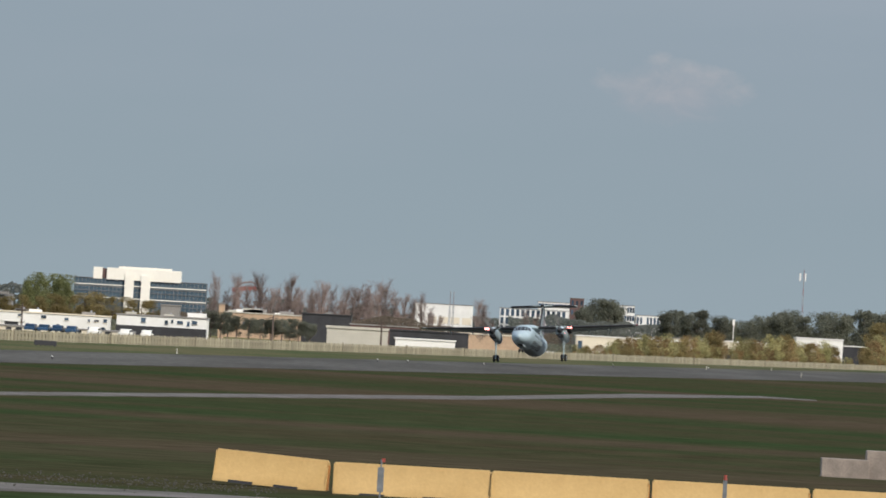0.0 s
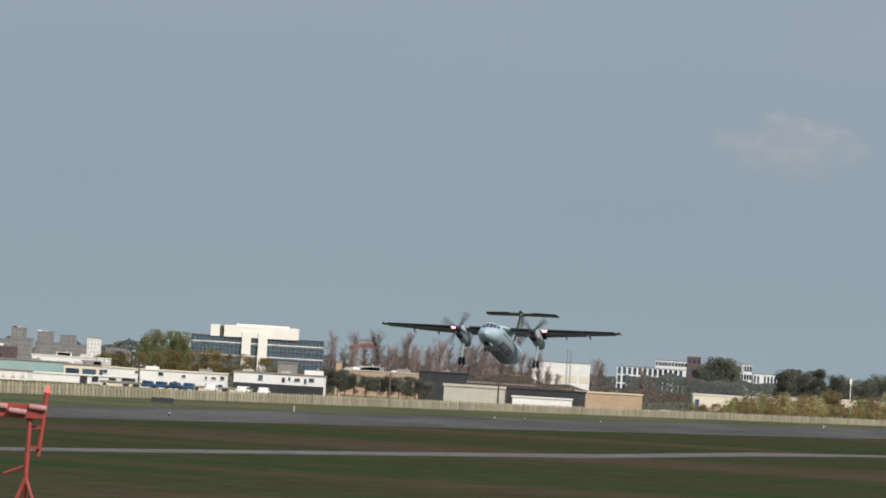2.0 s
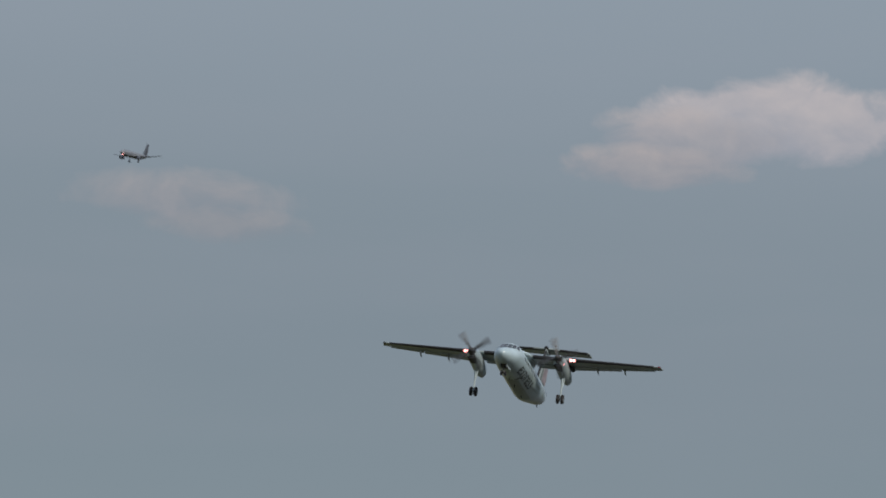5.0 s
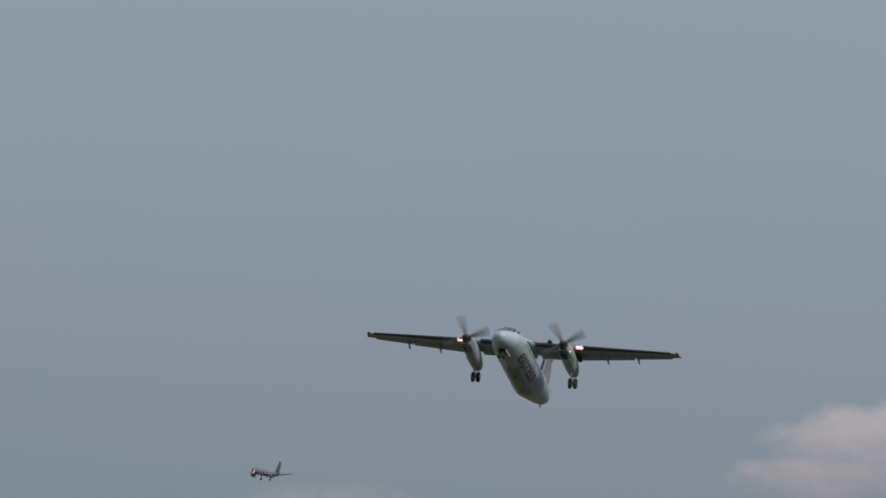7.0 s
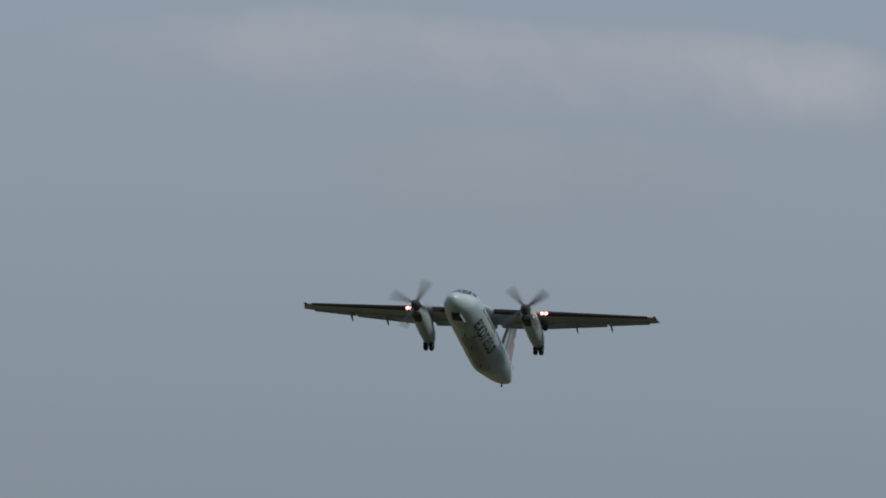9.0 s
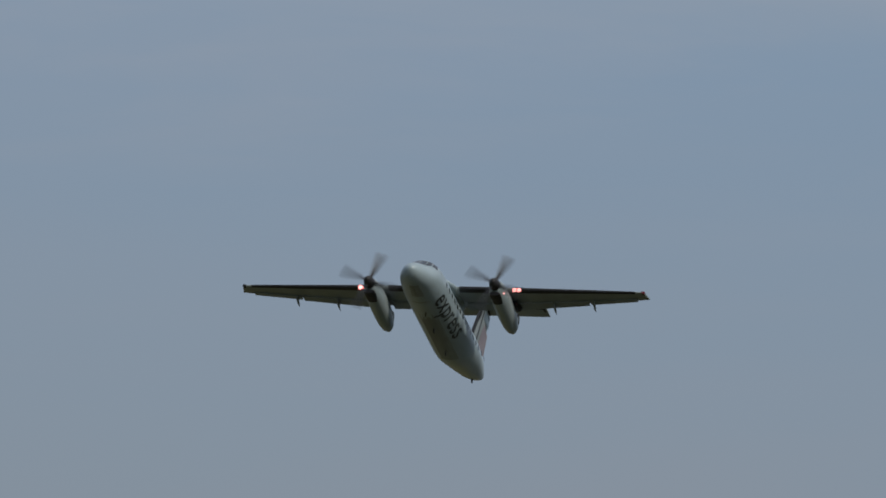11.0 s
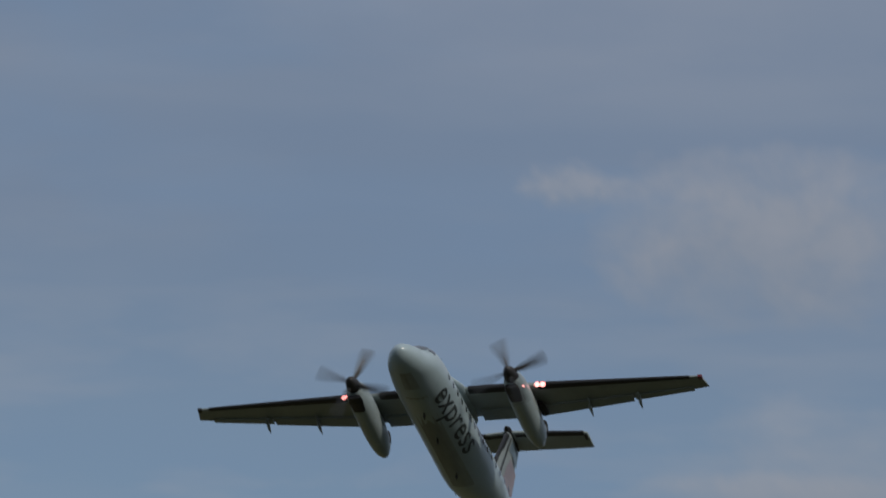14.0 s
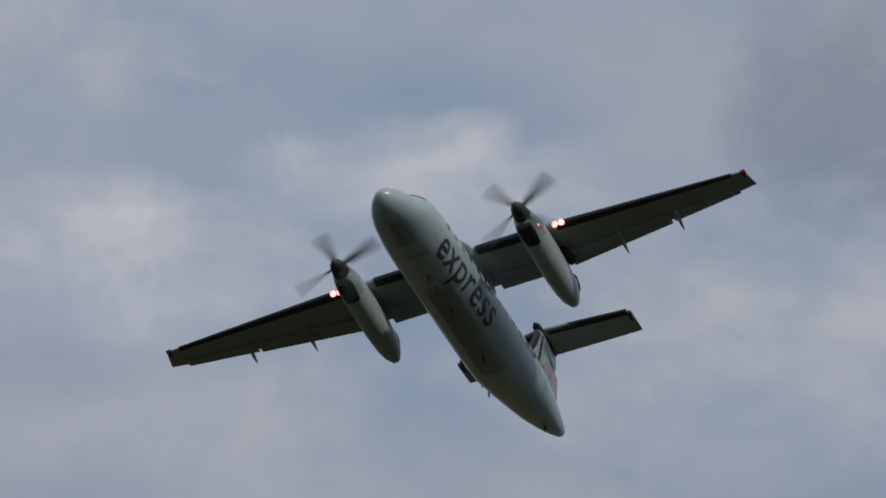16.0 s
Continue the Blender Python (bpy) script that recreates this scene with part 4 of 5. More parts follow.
# ---- buildings ----
def make_building(name, label, x0, x1, top, d, depth=14.0, wall="white", rows=0, cols=0, win="glass", roof="grey", bands=None, win_h=.45, win_w=.6,
                  base=0.0, units=0, strip=None, category="building", parapet=.3, seed=0):
    """A house with its front at distance d; windows are sunk panes with frames, roof edge and rooftop units."""
    rng = random.Random(hash((round(x0), round(d))) % 9999 + seed)
    w, h = x1 - x0, top - base
    ob = thing(name, label, category, ((x0 + x1) / 2, d, base))
    body = part("wall", boxes((-w / 2, w / 2, 0, depth, -.3, h)), wall, ob)
    part("roof", boxes((-w / 2 - .15, w / 2 + .15, -.15, depth + .15, h - parapet * .2, h + parapet * .5)), roof, ob, "", False)
    if rows and cols:
        fh, fw = h / rows, w / cols
        for r in range(rows):
            for c in range(cols):
                if win_w < .9 and rng.random() < .12:
                    continue
                cx, cz = -w / 2 + (c + .5) * fw, (r + .52) * fh
                if win_w < .75 and name in ("warehouse", "shop", "annex", "terrace"):
                    if rng.random() < .3:
                        continue
                    cx += rng.uniform(-.2, .2) * fw
                    cz += rng.uniform(-.10, .12) * fh
                    kw, kh = rng.uniform(.55, 1.5), rng.uniform(.7, 1.5)
                else:
                    kw = kh = 1.0
                hw, hh = kw * win_w * fw / 2, min(kh * win_h * fh / 2, .45 * fh)
                pane = part("window", boxes((cx - hw, cx + hw, -.04, .2, cz - hh, cz + hh)), win, body)
                part("sill", boxes((cx - hw - .05, cx + hw + .05, -.12, .0, cz - hh - .08, cz - hh)), roof, pane)
    if strip:
        z0, z1, mat = strip
        part("canopy", boxes((-w / 2, w / 2, -1.6, -.05, z0, z1)), mat, body)
    for k in range(units):
        u = rng.uniform(-.42, .42) * w
        s = rng.uniform(.6, 1.6)
        unit = part("rooftop_unit", boxes((u - s, u + s, 2, 2 + 2 * s, h - .05, h + .55 * s), bevel=.06), rng.choice(("white", "grey", "pale_wall", "pale_wall")), ob)
        part("vent", rods(((u + .4 * s, 2.6, h + .5 * s), (u + .4 * s, 2.6, h + .85 * s), .14, .14), sides=8), "steel", unit)
    return ob


# office block with glass wings and two white stair towers
def make_office():
    d = 4300.0
    xl, xr = -164.55, -105.1
    top = 17.35
    ob = thing("office_block", "white office block with blue glass wings and tall white stair towers", "building", (0, d, 0))
    a0, a1, b0, b1 = -141.84, -137.78, -134.49, -130.43
    for nm, x0, x1 in (("glass_wing", xl, a0), ("glass_link", a1, b0), ("glass_wing", b1, xr)):
        wing = part(nm, boxes((x0, x1, 0, 18, 0, top)), "office_glass", ob, "blue-grey glass curtain wall")
        n, step = 5, top / 5
        for k in range(n + 1):
            z = top - k * step * .82
            pale = k in (1, 3)
            part("floor_band", boxes((x0, x1, -.35, .1, z - (.42 if pale else .28), z)), "office_white" if pale else "post_grey", wing)
            if pale:
                part("floor_band", boxes((x0, x1, -.30, .1, z - 1.15, z - .95)), "grey", wing)
        cols = max(2, int((x1 - x0) / 1.7))
        for c in range(cols + 1):
            u = x0 + (x1 - x0) * c / cols
            part("mullion", boxes((u - .07, u + .07, -.22, .1, 0, top)), "grey", wing)
    htop = 22.93
    for x0, x1 in ((a0, a1), (b0, b1)):
        part("stair_tower", boxes((x0, x1, -1.5, 6, 0, top + 2)), "office_white", ob)
    part("penthouse", boxes((-150.08, -116.78, -1.0, 14, top - .5, htop - .8)), "office_white", ob)
    part("penthouse", boxes((-144.76, -121.34, -.6, 13, top, htop)), "office_white", ob)
    part("penthouse", boxes((-156.17, -152.11, -.5, 8, top - .5, htop - .8)), "office_white", ob)
    part("duct", boxes((-152.11, -150.08, 0, 8, top - .5, htop - 1.3)), "brown", ob)


make_office()
BUILDINGS = [
    ("warehouse", "long white flat-roofed warehouse with small windows", -70.98, -51.79, 2.67, 1500, dict(wall="white", rows=2, cols=16, win_w=.45, win_h=.3, units=4, roof="cream")),
    ("warehouse", "white two-storey warehouse with dark loading bays", -49.76, -35.8, 3.23, 1480, dict(wall="white", rows=2, cols=12, win_w=.5, win_h=.32, units=3, strip=(.2, 1.6, "dark"))),
    ("annex", "low cream annex with dark doors", -67.49, -45.31, 0.63, 1420, dict(wall="cream", rows=1, cols=15, win="dark", win_w=.5, win_h=.6)),
    ("shed", "grey shed on a flat roof", -49.43, -46.13, 5.14, 1700, dict(wall="grey", depth=8)),
    ("terrace", "tan brick low building with rooftop machines", -39.78, -24.0, 4.56, 1750, dict(wall="tan", rows=1, cols=10, win_w=.4, win_h=.3, units=9, roof="pale_wall")),
    ("terrace", "dark flat-roofed building among trees", -24.3, -15.58, 5.06, 1700, dict(wall="dark", units=1, roof="dark")),
    ("terrace", "brown low building behind the poplars", -15.21, -3.54, 3.66, 1650, dict(wall="brown", rows=1, cols=9, win_w=.4, win_h=.35)),
    ("chimney_stack", "square tan brick chimney stack", -37.74, -36.78, 5.87, 1640, dict(wall="tan", depth=2)),
    ("hut", "pale concrete utility hut behind the fence", -15.56, -7.04, 3.17, 1339, dict(wall="pale_wall", depth=9, roof="pale_wall", parapet=.5)),
    ("hut", "tan windowless building with one dark door", 3.20, 13.56, 3.26, 1488, dict(wall="tan", depth=10, roof="cream")),
    ("low_wall_building", "long low white building under a dark roof", -6.23, 2.57, 2.03, 1409, dict(wall="white", depth=12, roof="white")),
    ("canopy_building", "long dark flat-roofed canopy building", -7.29, 4.6, 3.21, 1440, dict(wall="dark", depth=12, roof="dark")),
    ("office", "distant white flat block behind the trees", -9.25, 12.61, 12.52, 3600, dict(wall="white", rows=1, cols=5, win="cream", win_w=.8, win_h=.2)),
    ("office", "distant white block with brown glass bays", 22.06, 48.26, 12.2, 3500, dict(wall="white", rows=4, cols=14, win_w=.62, win_h=.8)),
    ("office", "distant blue glass office with a white attic", 36.98, 49.08, 15.58, 3600, dict(wall="white", rows=6, cols=10, win_w=.8, win_h=.5)),
    ("office", "distant dark brown brick tower", 46.96, 51.84, 16.99, 3450, dict(wall="brown", rows=5, cols=3, win_w=.5, win_h=.5)),
    ("office", "distant pale blue-windowed office", 69.28, 75.39, 16.15, 3700, dict(wall="white", rows=5, cols=6, win_w=.8, win_h=.6)),
    ("office", "distant white stepped block", 76.04, 86.5, 12.81, 3700, dict(wall="white", rows=3, cols=8, win_w=.6, win_h=.6)),
    ("shop", "low pale shop building behind bushes", 24.48, 42.48, 3.92, 1696, dict(wall="cream", rows=1, cols=12, win_w=.5, win_h=.4, roof="white")),
    ("shop", "low cream building behind autumn bushes", 54.95, 63.90, 4.42, 1851, dict(wall="cream", rows=1, cols=4, win="dark", win_w=.5, win_h=.5, roof="white")),
    ("shop", "pale gable-ended building behind bushes", 41.78, 52.96, 4.42, 1772, dict(wall="cream", rows=1, cols=8, win_w=.3, win_h=.3)),
    ("shed", "white metal shed behind bushes", 74.79, 84.59, 6.02, 2000, dict(wall="white", roof="white")),
    ("shed", "dark grey shed with a pale roof edge", 88.15, 96.77, 4.83, 2088, dict(wall="dark", roof="white")),
    ("warehouse", "long pale teal warehouse", -100.56, -83.15, 2.92, 1620, dict(wall="teal", rows=1, cols=6, win="teal", win_w=.05, win_h=.1, units=2)),
    ("shed", "low white sheds beside a teal warehouse", -86.72, -79.41, 1.44, 1440, dict(wall="white", rows=1, cols=5, win="cream", win_w=.35, win_h=.4)),
    ("warehouse", "low white sheds before older buildings", -108.83, -90.84, 1.5, 1450, dict(wall="white", rows=1, cols=18, win="dark", win_w=.35, win_h=.4)),
    ("warehouse", "white flat-roofed building with blue windows", -80.17, -71.89, 2.75, 1560, dict(wall="cream", rows=1, cols=3, win_w=.8, win_h=.5, units=3)),
    ("annex", "low white loading dock with dark openings", -81.11, -64.2, 1.25, 1470, dict(wall="white", rows=1, cols=7, win="dark", win_w=.7, win_h=.7, roof="white")),
    ("warehouse", "white long roof behind the teal warehouse", -109.65, -93.71, 3.92, 2000, dict(wall="white", roof="white", units=4)),
    ("warehouse", "cream low building with many windows", -157.91, -140.54, 4.89, 2100, dict(wall="cream", rows=2, cols=14, win_w=.5, win_h=.4)),
    ("warehouse", "cream flat building under a brown block", -152.31, -134.12, 3.82, 2200, dict(wall="cream", rows=1, cols=12, win_w=.4, win_h=.4)),
    ("brick_block", "dark brown brick block with a mast on its roof", -262.45, -231.7, 11.26, 3800, dict(wall="brown", rows=4, cols=18, win_w=.4, win_h=.3, units=5)),
    ("brick_block", "long brown low brick block", -232.54, -186.74, 6.12, 3300, dict(wall="brown", rows=3, cols=24, win_w=.5, win_h=.35, units=3)),
    # haze on these blocks is painted: grey or pale windows keep the contrast low
    ("apartment_block", "grey concrete tower block in haze", -269.95, -263.58, 16.52, 4500, dict(wall="grey", win="post_grey", rows=8, cols=4, win_w=.5, win_h=.4, units=2)),
    ("apartment_block", "grey concrete tower block in haze", -258.24, -251.57, 15.8, 4520, dict(wall="grey", win="post_grey", rows=8, cols=4, win_w=.5, win_h=.4, units=2)),
    ("apartment_block", "grey concrete tower block in haze", -246.93, -239.7, 14.77, 4540, dict(wall="grey", win="post_grey", rows=8, cols=4, win_w=.5, win_h=.4, units=2)),
    ("apartment_block", "grey concrete tower block in haze", -237.13, -229.87, 13.62, 4560, dict(wall="grey", win="post_grey", rows=8, cols=4, win_w=.5, win_h=.4, units=1)),
    ("apartment_block", "pale concrete tower block in haze", -225.11, -218.89, 13.15, 4580, dict(wall="white", win="pale_wall", rows=7, cols=4, win_w=.4, win_h=.4)),
    ("apartment_block", "wide grey housing slab in haze", -267.2, -251.62, 10.04, 4400, dict(wall="grey", win="post_grey", rows=5, cols=12, win_w=.6, win_h=.45)),
    ("apartment_block", "wide grey housing slab in haze", -252.74, -242.83, 10.81, 4420, dict(wall="grey", win="post_grey", rows=5, cols=8, win_w=.6, win_h=.45)),
    ("apartment_block", "wide grey housing slab in haze", -242.5, -230.7, 9.74, 4440, dict(wall="grey", win="post_grey", rows=5, cols=9, win_w=.6, win_h=.45)),
    ("apartment_block", "wide grey housing slab in haze", -231.66, -219.81, 9.21, 4460, dict(wall="grey", win="post_grey", rows=5, cols=9, win_w=.6, win_h=.45)),
    ("apartment_block", "low grey block in haze", -206.79, -198.65, 7.86, 4450, dict(wall="grey", win="post_grey", rows=3, cols=6, win_w=.6, win_h=.45)),
    ("apartment_block", "low grey block in haze", -209.77, -200.85, 8.72, 4450, dict(wall="grey", win="post_grey", rows=3, cols=5, win_w=.6, win_h=.45)),
]
for _n, _label, _x0, _x1, _top, _d, _more in BUILDINGS:
    make_building(_n, _label, _x0, _x1, _top, _d, **_more)
_door = thing("hut_door", "dark closed steel door in a tan wall", "door", (3.75, 1487.90, 0))
part("leaf", boxes((-.4, .6, 0, .08, 0, 2.0)), "brown", _door)


# parked cars and vans before the warehouses
def make_car(x, y, mat, van=False, turn=0):
    ob = thing("parked_van" if van else "parked_car", "white delivery van parked by warehouse" if van else "parked car by the warehouse", "vehicle", (x, y, 0), turn, group="parked vehicles")
    L, H = (5.4, 2.2) if van else (3.6, 1.1)
    part("body", boxes((-L / 2, L / 2, 0, 1.6, .25, H * .62), bevel=.10), mat, ob, "", True)
    cabin = part("cabin", boxes((-L * .30, L * (.46 if van else .28), .1, 1.5, H * .55, H + .05), bevel=.14), mat, ob, "", True)
    part("window", boxes((-L * .25, L * .2, .06, .2, H * .68, H * .95)), "glass_plain", cabin)
    for u in (-.3, .3):
        part("wheel", rods(((u * L, -.02, .33), (u * L, .2, .33), .33, .33), sides=12), "rubber", ob)


for _i, (_px, _py) in enumerate(((-69.2, 1648.79), (-69.07, 1703.17), (-67.25, 1718.39), (-63.81, 1694.63))):
    make_car(_px * 1405 / _py, 1405, "blue_car", turn=84)
make_car(-49.42, 1400, "white", turn=82)
make_car(-44.79, 1400, "white", turn=78)
make_car(-41.73, 1400, "white", turn=85)
make_car(17.44, 1510, "white")
make_car(97.18, 2087, "white")


# masts
def make_mast(x, d, top, w, label, paint=("steel", "steel")):
    ob = thing("radio_mast", label, "mast", (x, d, 0))
    n = 10
    for k in range(n):
        z0, z1, r0, r1 = top * k / n, top * (k + 1) / n, w * (1 - .8 * k / n), w * (1 - .8 * (k + 1) / n)
        part("section", rods(((-r0, 0, z0), (-r1, 0, z1), .08, .08), ((r0, 0, z0), (r1, 0, z1), .08, .08), ((-r0, 0, z0), (r1, 0, z1), .05, .05), ((r0, 0, z0), (-r1, 0, z1), .05, .05), sides=4),
             paint[k % 2], ob)
    return ob


_m = make_mast(162.65, 4300, 38.72, .5, "slender red and white radio mast with panel aerials", ("steel", "red_white"))
for _dx in (-2.0, .4):
    part("panel_aerial", boxes((_dx, _dx + .6, -.3, .3, 33.78, 37.07)), "white", _m)
make_mast(-246.48, 3790, 16.68, 1.6, "dark lattice mast over a brick block")
make_mast(3.82, 3590, 17.48, .4, "thin dark steel lattice mast")
make_mast(5.09, 3590, 17.55, .4, "thin dark steel lattice mast")
for _x, _z, _d in ((80.01, 10.52, 2600), (-25.93, 4.44, 1500), (-63.11, 3.97, 1450), (-7.77, 4.32, 1310)):
    _p = thing("utility_pole", "thin weathered wooden utility pole", "pole", (_x, _d, 0), group="utility poles")
    part("pole", rods(((0, 0, 0), (0, 0, _z), .16, .10), sides=6), "bark" if _d < 2000 else "white", _p)
    if _d < 2000:
        part("crossarm", boxes((-.6, .6, -.06, .06, _z - .5, _z - .38)), "bark", _p)
    else:
        part("lamp_head", boxes((-.35, .35, -.1, .1, _z - 1.6, _z)), "white", _p)


# faded red arched roof among the trees
def make_arch():
    ob = thing("arched_frame", "faded red arched steel frame behind bare trees", "frame", (-54.1, 2700, 0))
    bm = bmesh.new()
    top = 13.96
    pts = [(3.4 * math.cos(math.pi * k / 12), 0, top - 3.0 + 2.6 * math.sin(math.pi * k / 12)) for k in range(13)]
    for a, b in zip(pts, pts[1:]):
        rod(bm, a, b, .22, sides=5)
    part("arch", bm, "twig", ob)
    part("awning", boxes(*((-4.6 + 1.1 * k, -3.5 + 1.1 * k, -.4, .4, top - 3.5 + .32 * k - .03 * k * k, top - 2.3 + .30 * k - .03 * k * k) for k in range(7))), "awning_red", ob, "faded red cloth")
    for u in (-3.3, 3.3):
        part("post", rods(((u, 0, 0), (u, 0, top - 3.2), .2, .2), sides=6), "steel", ob)


make_arch()


# ---- trees ----
def bare_tree(seed, h, spread):
    """A leafless crown: steep limbs, branches and a haze of fine twigs."""
    rng = random.Random(seed)
    trunk, verts, faces = bmesh.new(), [], []
    lean = Vector((rng.uniform(-.06, .06), rng.uniform(-.06, .06), 1))
    rod(trunk, (0, 0, 0), lean * h * .5, .17, .11, sides=6)
    rod(trunk, lean * h * .5, lean * h * .84, .11, .04, sides=5)

    def stick(p, q, r0, r1):
        axis = (q - p).normalized()
        s1 = axis.orthogonal().normalized()
        s2 = axis.cross(s1)
        k = len(verts)
        for c, r in ((p, r0), (q, r1)):
            for i in range(3):
                verts.append(c + (s1 * math.cos(i * math.tau / 3) + s2 * math.sin(i * math.tau / 3)) * r)
        for i in range(3):
            j = (i + 1) % 3
            faces.append((k + i, k + j, k + 3 + j, k + 3 + i))

    for n in range(34):
        z = h * rng.uniform(.16, .80)
        a = rng.uniform(0, math.tau)
        reach = spread * rng.uniform(.4, 1.0) * (1.15 - .55 * z / h)
        start = lean * z
        end = start + Vector((math.cos(a) * reach, math.sin(a) * reach, rng.uniform(1.2, 2.4) * reach))
        if end.z > h:
            end.z = h * rng.uniform(.90, 1.0)
        if n < 7:
            rod(trunk, start, start.lerp(end, .7), .06, .03, sides=4)
        stick(start, end, .050, .018)
        for _ in range(9):
            p = start.lerp(end, rng.uniform(.25, 1))
            q = p + Vector((rng.uniform(-.7, .7), rng.uniform(-.7, .7), rng.uniform(.4, 1.5))) * rng.uniform(.5, 1.2)
            stick(p, q, .026, .011)
            for _ in range(3):
                o = p.lerp(q, rng.uniform(.3, 1))
                stick(o, o + Vector((rng.uniform(-1, 1), rng.uniform(-1, 1), rng.uniform(0, 1.1))) * .75, .017, .008)
    return trunk, (verts, faces)


def leafy(seed, w, h, base, n, leaf, lumps=9):
    """A crown of many small leaf clumps, gathered in uneven lumps with gaps."""
    rng = random.Random(seed)
    heads = []
    for _ in range(lumps):
        t = rng.uniform(0, 1)
        rad = w * (.55 - .30 * abs(t - .4)) * rng.uniform(.5, 1.05)
        a = rng.uniform(0, math.tau)
        heads.append((Vector((math.cos(a) * rad * .75, math.sin(a) * rad * .75, base + (h - base) * (.1 + .80 * t))), rng.uniform(.12, .30) * w))
    verts, faces = [], []
    for _ in range(n):
        c, r = rng.choice(heads)
        v = Vector((rng.gauss(0, 1), rng.gauss(0, 1), rng.gauss(0, 1))).normalized() * r * (rng.uniform(.45, 1.1) if rng.random() < .9 else rng.uniform(1.0, 1.45))
        p = c + Vector((v.x, v.y, v.z * .8))
        if p.z > h:
            p.z = h - rng.uniform(0, .3)
        p.z = max(p.z, base * .6)
        s = leaf * rng.uniform(.5, 1.2)
        u1 = Vector((rng.gauss(0, 1), rng.gauss(0, 1), rng.gauss(0, 1))).normalized()
        u2 = u1.cross(Vector((rng.gauss(0, 1), rng.gauss(0, 1), rng.gauss(0, 1)))).normalized()
        k = len(verts)
        verts += [p + u1 * s, p + u2 * s * .7, p - u1 * s * .8, p - u2 * s * .7]
        faces.append((k, k + 1, k + 2, k + 3))
    return verts, faces


KINDS = {}


def tree_kind(key, name, label, category, trunk, crown_mat, crown=None, twigs=None):
    ob = thing(name, label, category, (0, -60, -60))
    part("trunk", trunk, "bark", ob, "", True)
    if crown:
        data = bpy.data.meshes.new("crown")
        data.from_pydata([tuple(v) for v in crown[0]], [], crown[1])
        data.materials.append(M[crown_mat])
        c = new("crown", data)
        c.parent = ob
    if twigs:
        data = bpy.data.meshes.new("crown")
        data.from_pydata([tuple(v) for v in twigs[0]], [], twigs[1])
        data.materials.append(M["twig"])
        new("crown", data).parent = ob
    KINDS[key] = [ob, False]


def plant(key, x, d, scale=1.0, tall=1.0, group=""):
    """Trees differ by turn and size; the first of a kind is the kind itself."""
    ob, used = KINDS[key]
    rng = random.Random(round(x * 7.3 + d))
    m = pose(x, d, 0, 0, 0, rng.uniform(0, 360))
    if used:
        ob = copy_thing(ob, m)
    ob.matrix_basis = m
    ob.scale = (scale, scale, scale * tall)
    if group:
        ob["group"] = group
    KINDS[key][1] = True


for _k in range(4):
    _t, _w = bare_tree(30 + _k, 12.0, 1.6 + .3 * _k)
    tree_kind("bare%d" % _k, "poplar_tree", "bare leafless brown autumn tree", "tree", _t, None, twigs=_w)
for _k, (_mat, _lab) in enumerate((("leaf_green", "broad green tree turning yellow"), ("leaf_dark", "dense dark green broadleaf tree"), ("leaf_dark", "tall narrow dark green tree"),
                                   ("leaf_gold", "golden-brown autumn tree behind warehouses"), ("leaf_gold", "low olive-gold autumn tree"))):
    _tr = rods(((0, 0, 0), (.1, 0, 4.5), .28, .16), ((.1, 0, 3.2), (1.6, .4, 6.5), .12, .05), ((.1, 0, 3.5), (-1.5, -.4, 6.8), .12, .05), ((.1, 0, 4.5), (.2, .3, 8), .15, .05), sides=6)
    tree_kind("leafy%d" % _k, "broadleaf_tree", _lab, "tree", _tr, _mat, leafy(60 + _k, 7.0 if _k != 2 else 4.5, 10.0, 1.4, 9000, .16, 22))
for _k, (_mat, _lab) in enumerate((("leaf_bright", "yellow autumn bush by the fence"), ("leaf_gold", "olive-brown autumn bush by the fence"), ("leaf_rust", "orange-brown autumn shrub by the fence"))):
    _tr = rods(((0, 0, 0), (.2, 0, 1.8), .07, .03), ((0, 0, 0), (-.4, .2, 2.0), .06, .03), ((0, 0, 0), (.5, -.2, 1.9), .06, .03), sides=5)
    tree_kind("bush%d" % _k, "bush", _lab, "bush", _tr, _mat, leafy(80 + _k, 2.7, 3.6, .15, 3000, .085, 24))

# poplar row
_rng = random.Random(12)
POPLARS = [((-58.85, 14.22),(-56.34, 11.71),(-54.4, 14.03),(-51.89, 11.52),(-49.27, 12.11),(-47.61, 14.13),(-45.81, 13.64),(-43.99, 12.85),(-41.94, 13.27),(-40.21, 13.96),(-38.43, 13.91),(-36.73, 12.68),(-34.62, 11.91),(-33.03, 12.59),(-30.84, 13.01),(-29.96, 13.21),(-27.73, 12.89),(-26.07, 12.4),(-24.34, 13.09),(-22.1, 12.62),(-20.67, 13.59),(-18.87, 13.1),(-17.38, 12.89),(-15.37, 13.89),(-13.63, 14.58),(-12.16, 12.01),(-9.29, 10.99),(-6.92, 10.83),(-4.58, 11.4),(-2.41, 9.6),(9.87, 12.08),(11.39, 11.28),(23.12, 10.32))][0]
for _k, (_x, _z) in enumerate(POPLARS):
    _s = _z / 12.0
    plant("bare%d" % (_k % 4), _x, 2500 + _rng.uniform(-60, 60), _s * _rng.uniform(.9, 1.1), 1.0, "row of bare trees")
    if _k % 3:
        plant("bare%d" % ((_k + 2) % 4), _x + _rng.uniform(1, 3), 2440 + _rng.uniform(-60, 60), _s * _rng.uniform(.55, .8), 1.0, "row of bare trees")

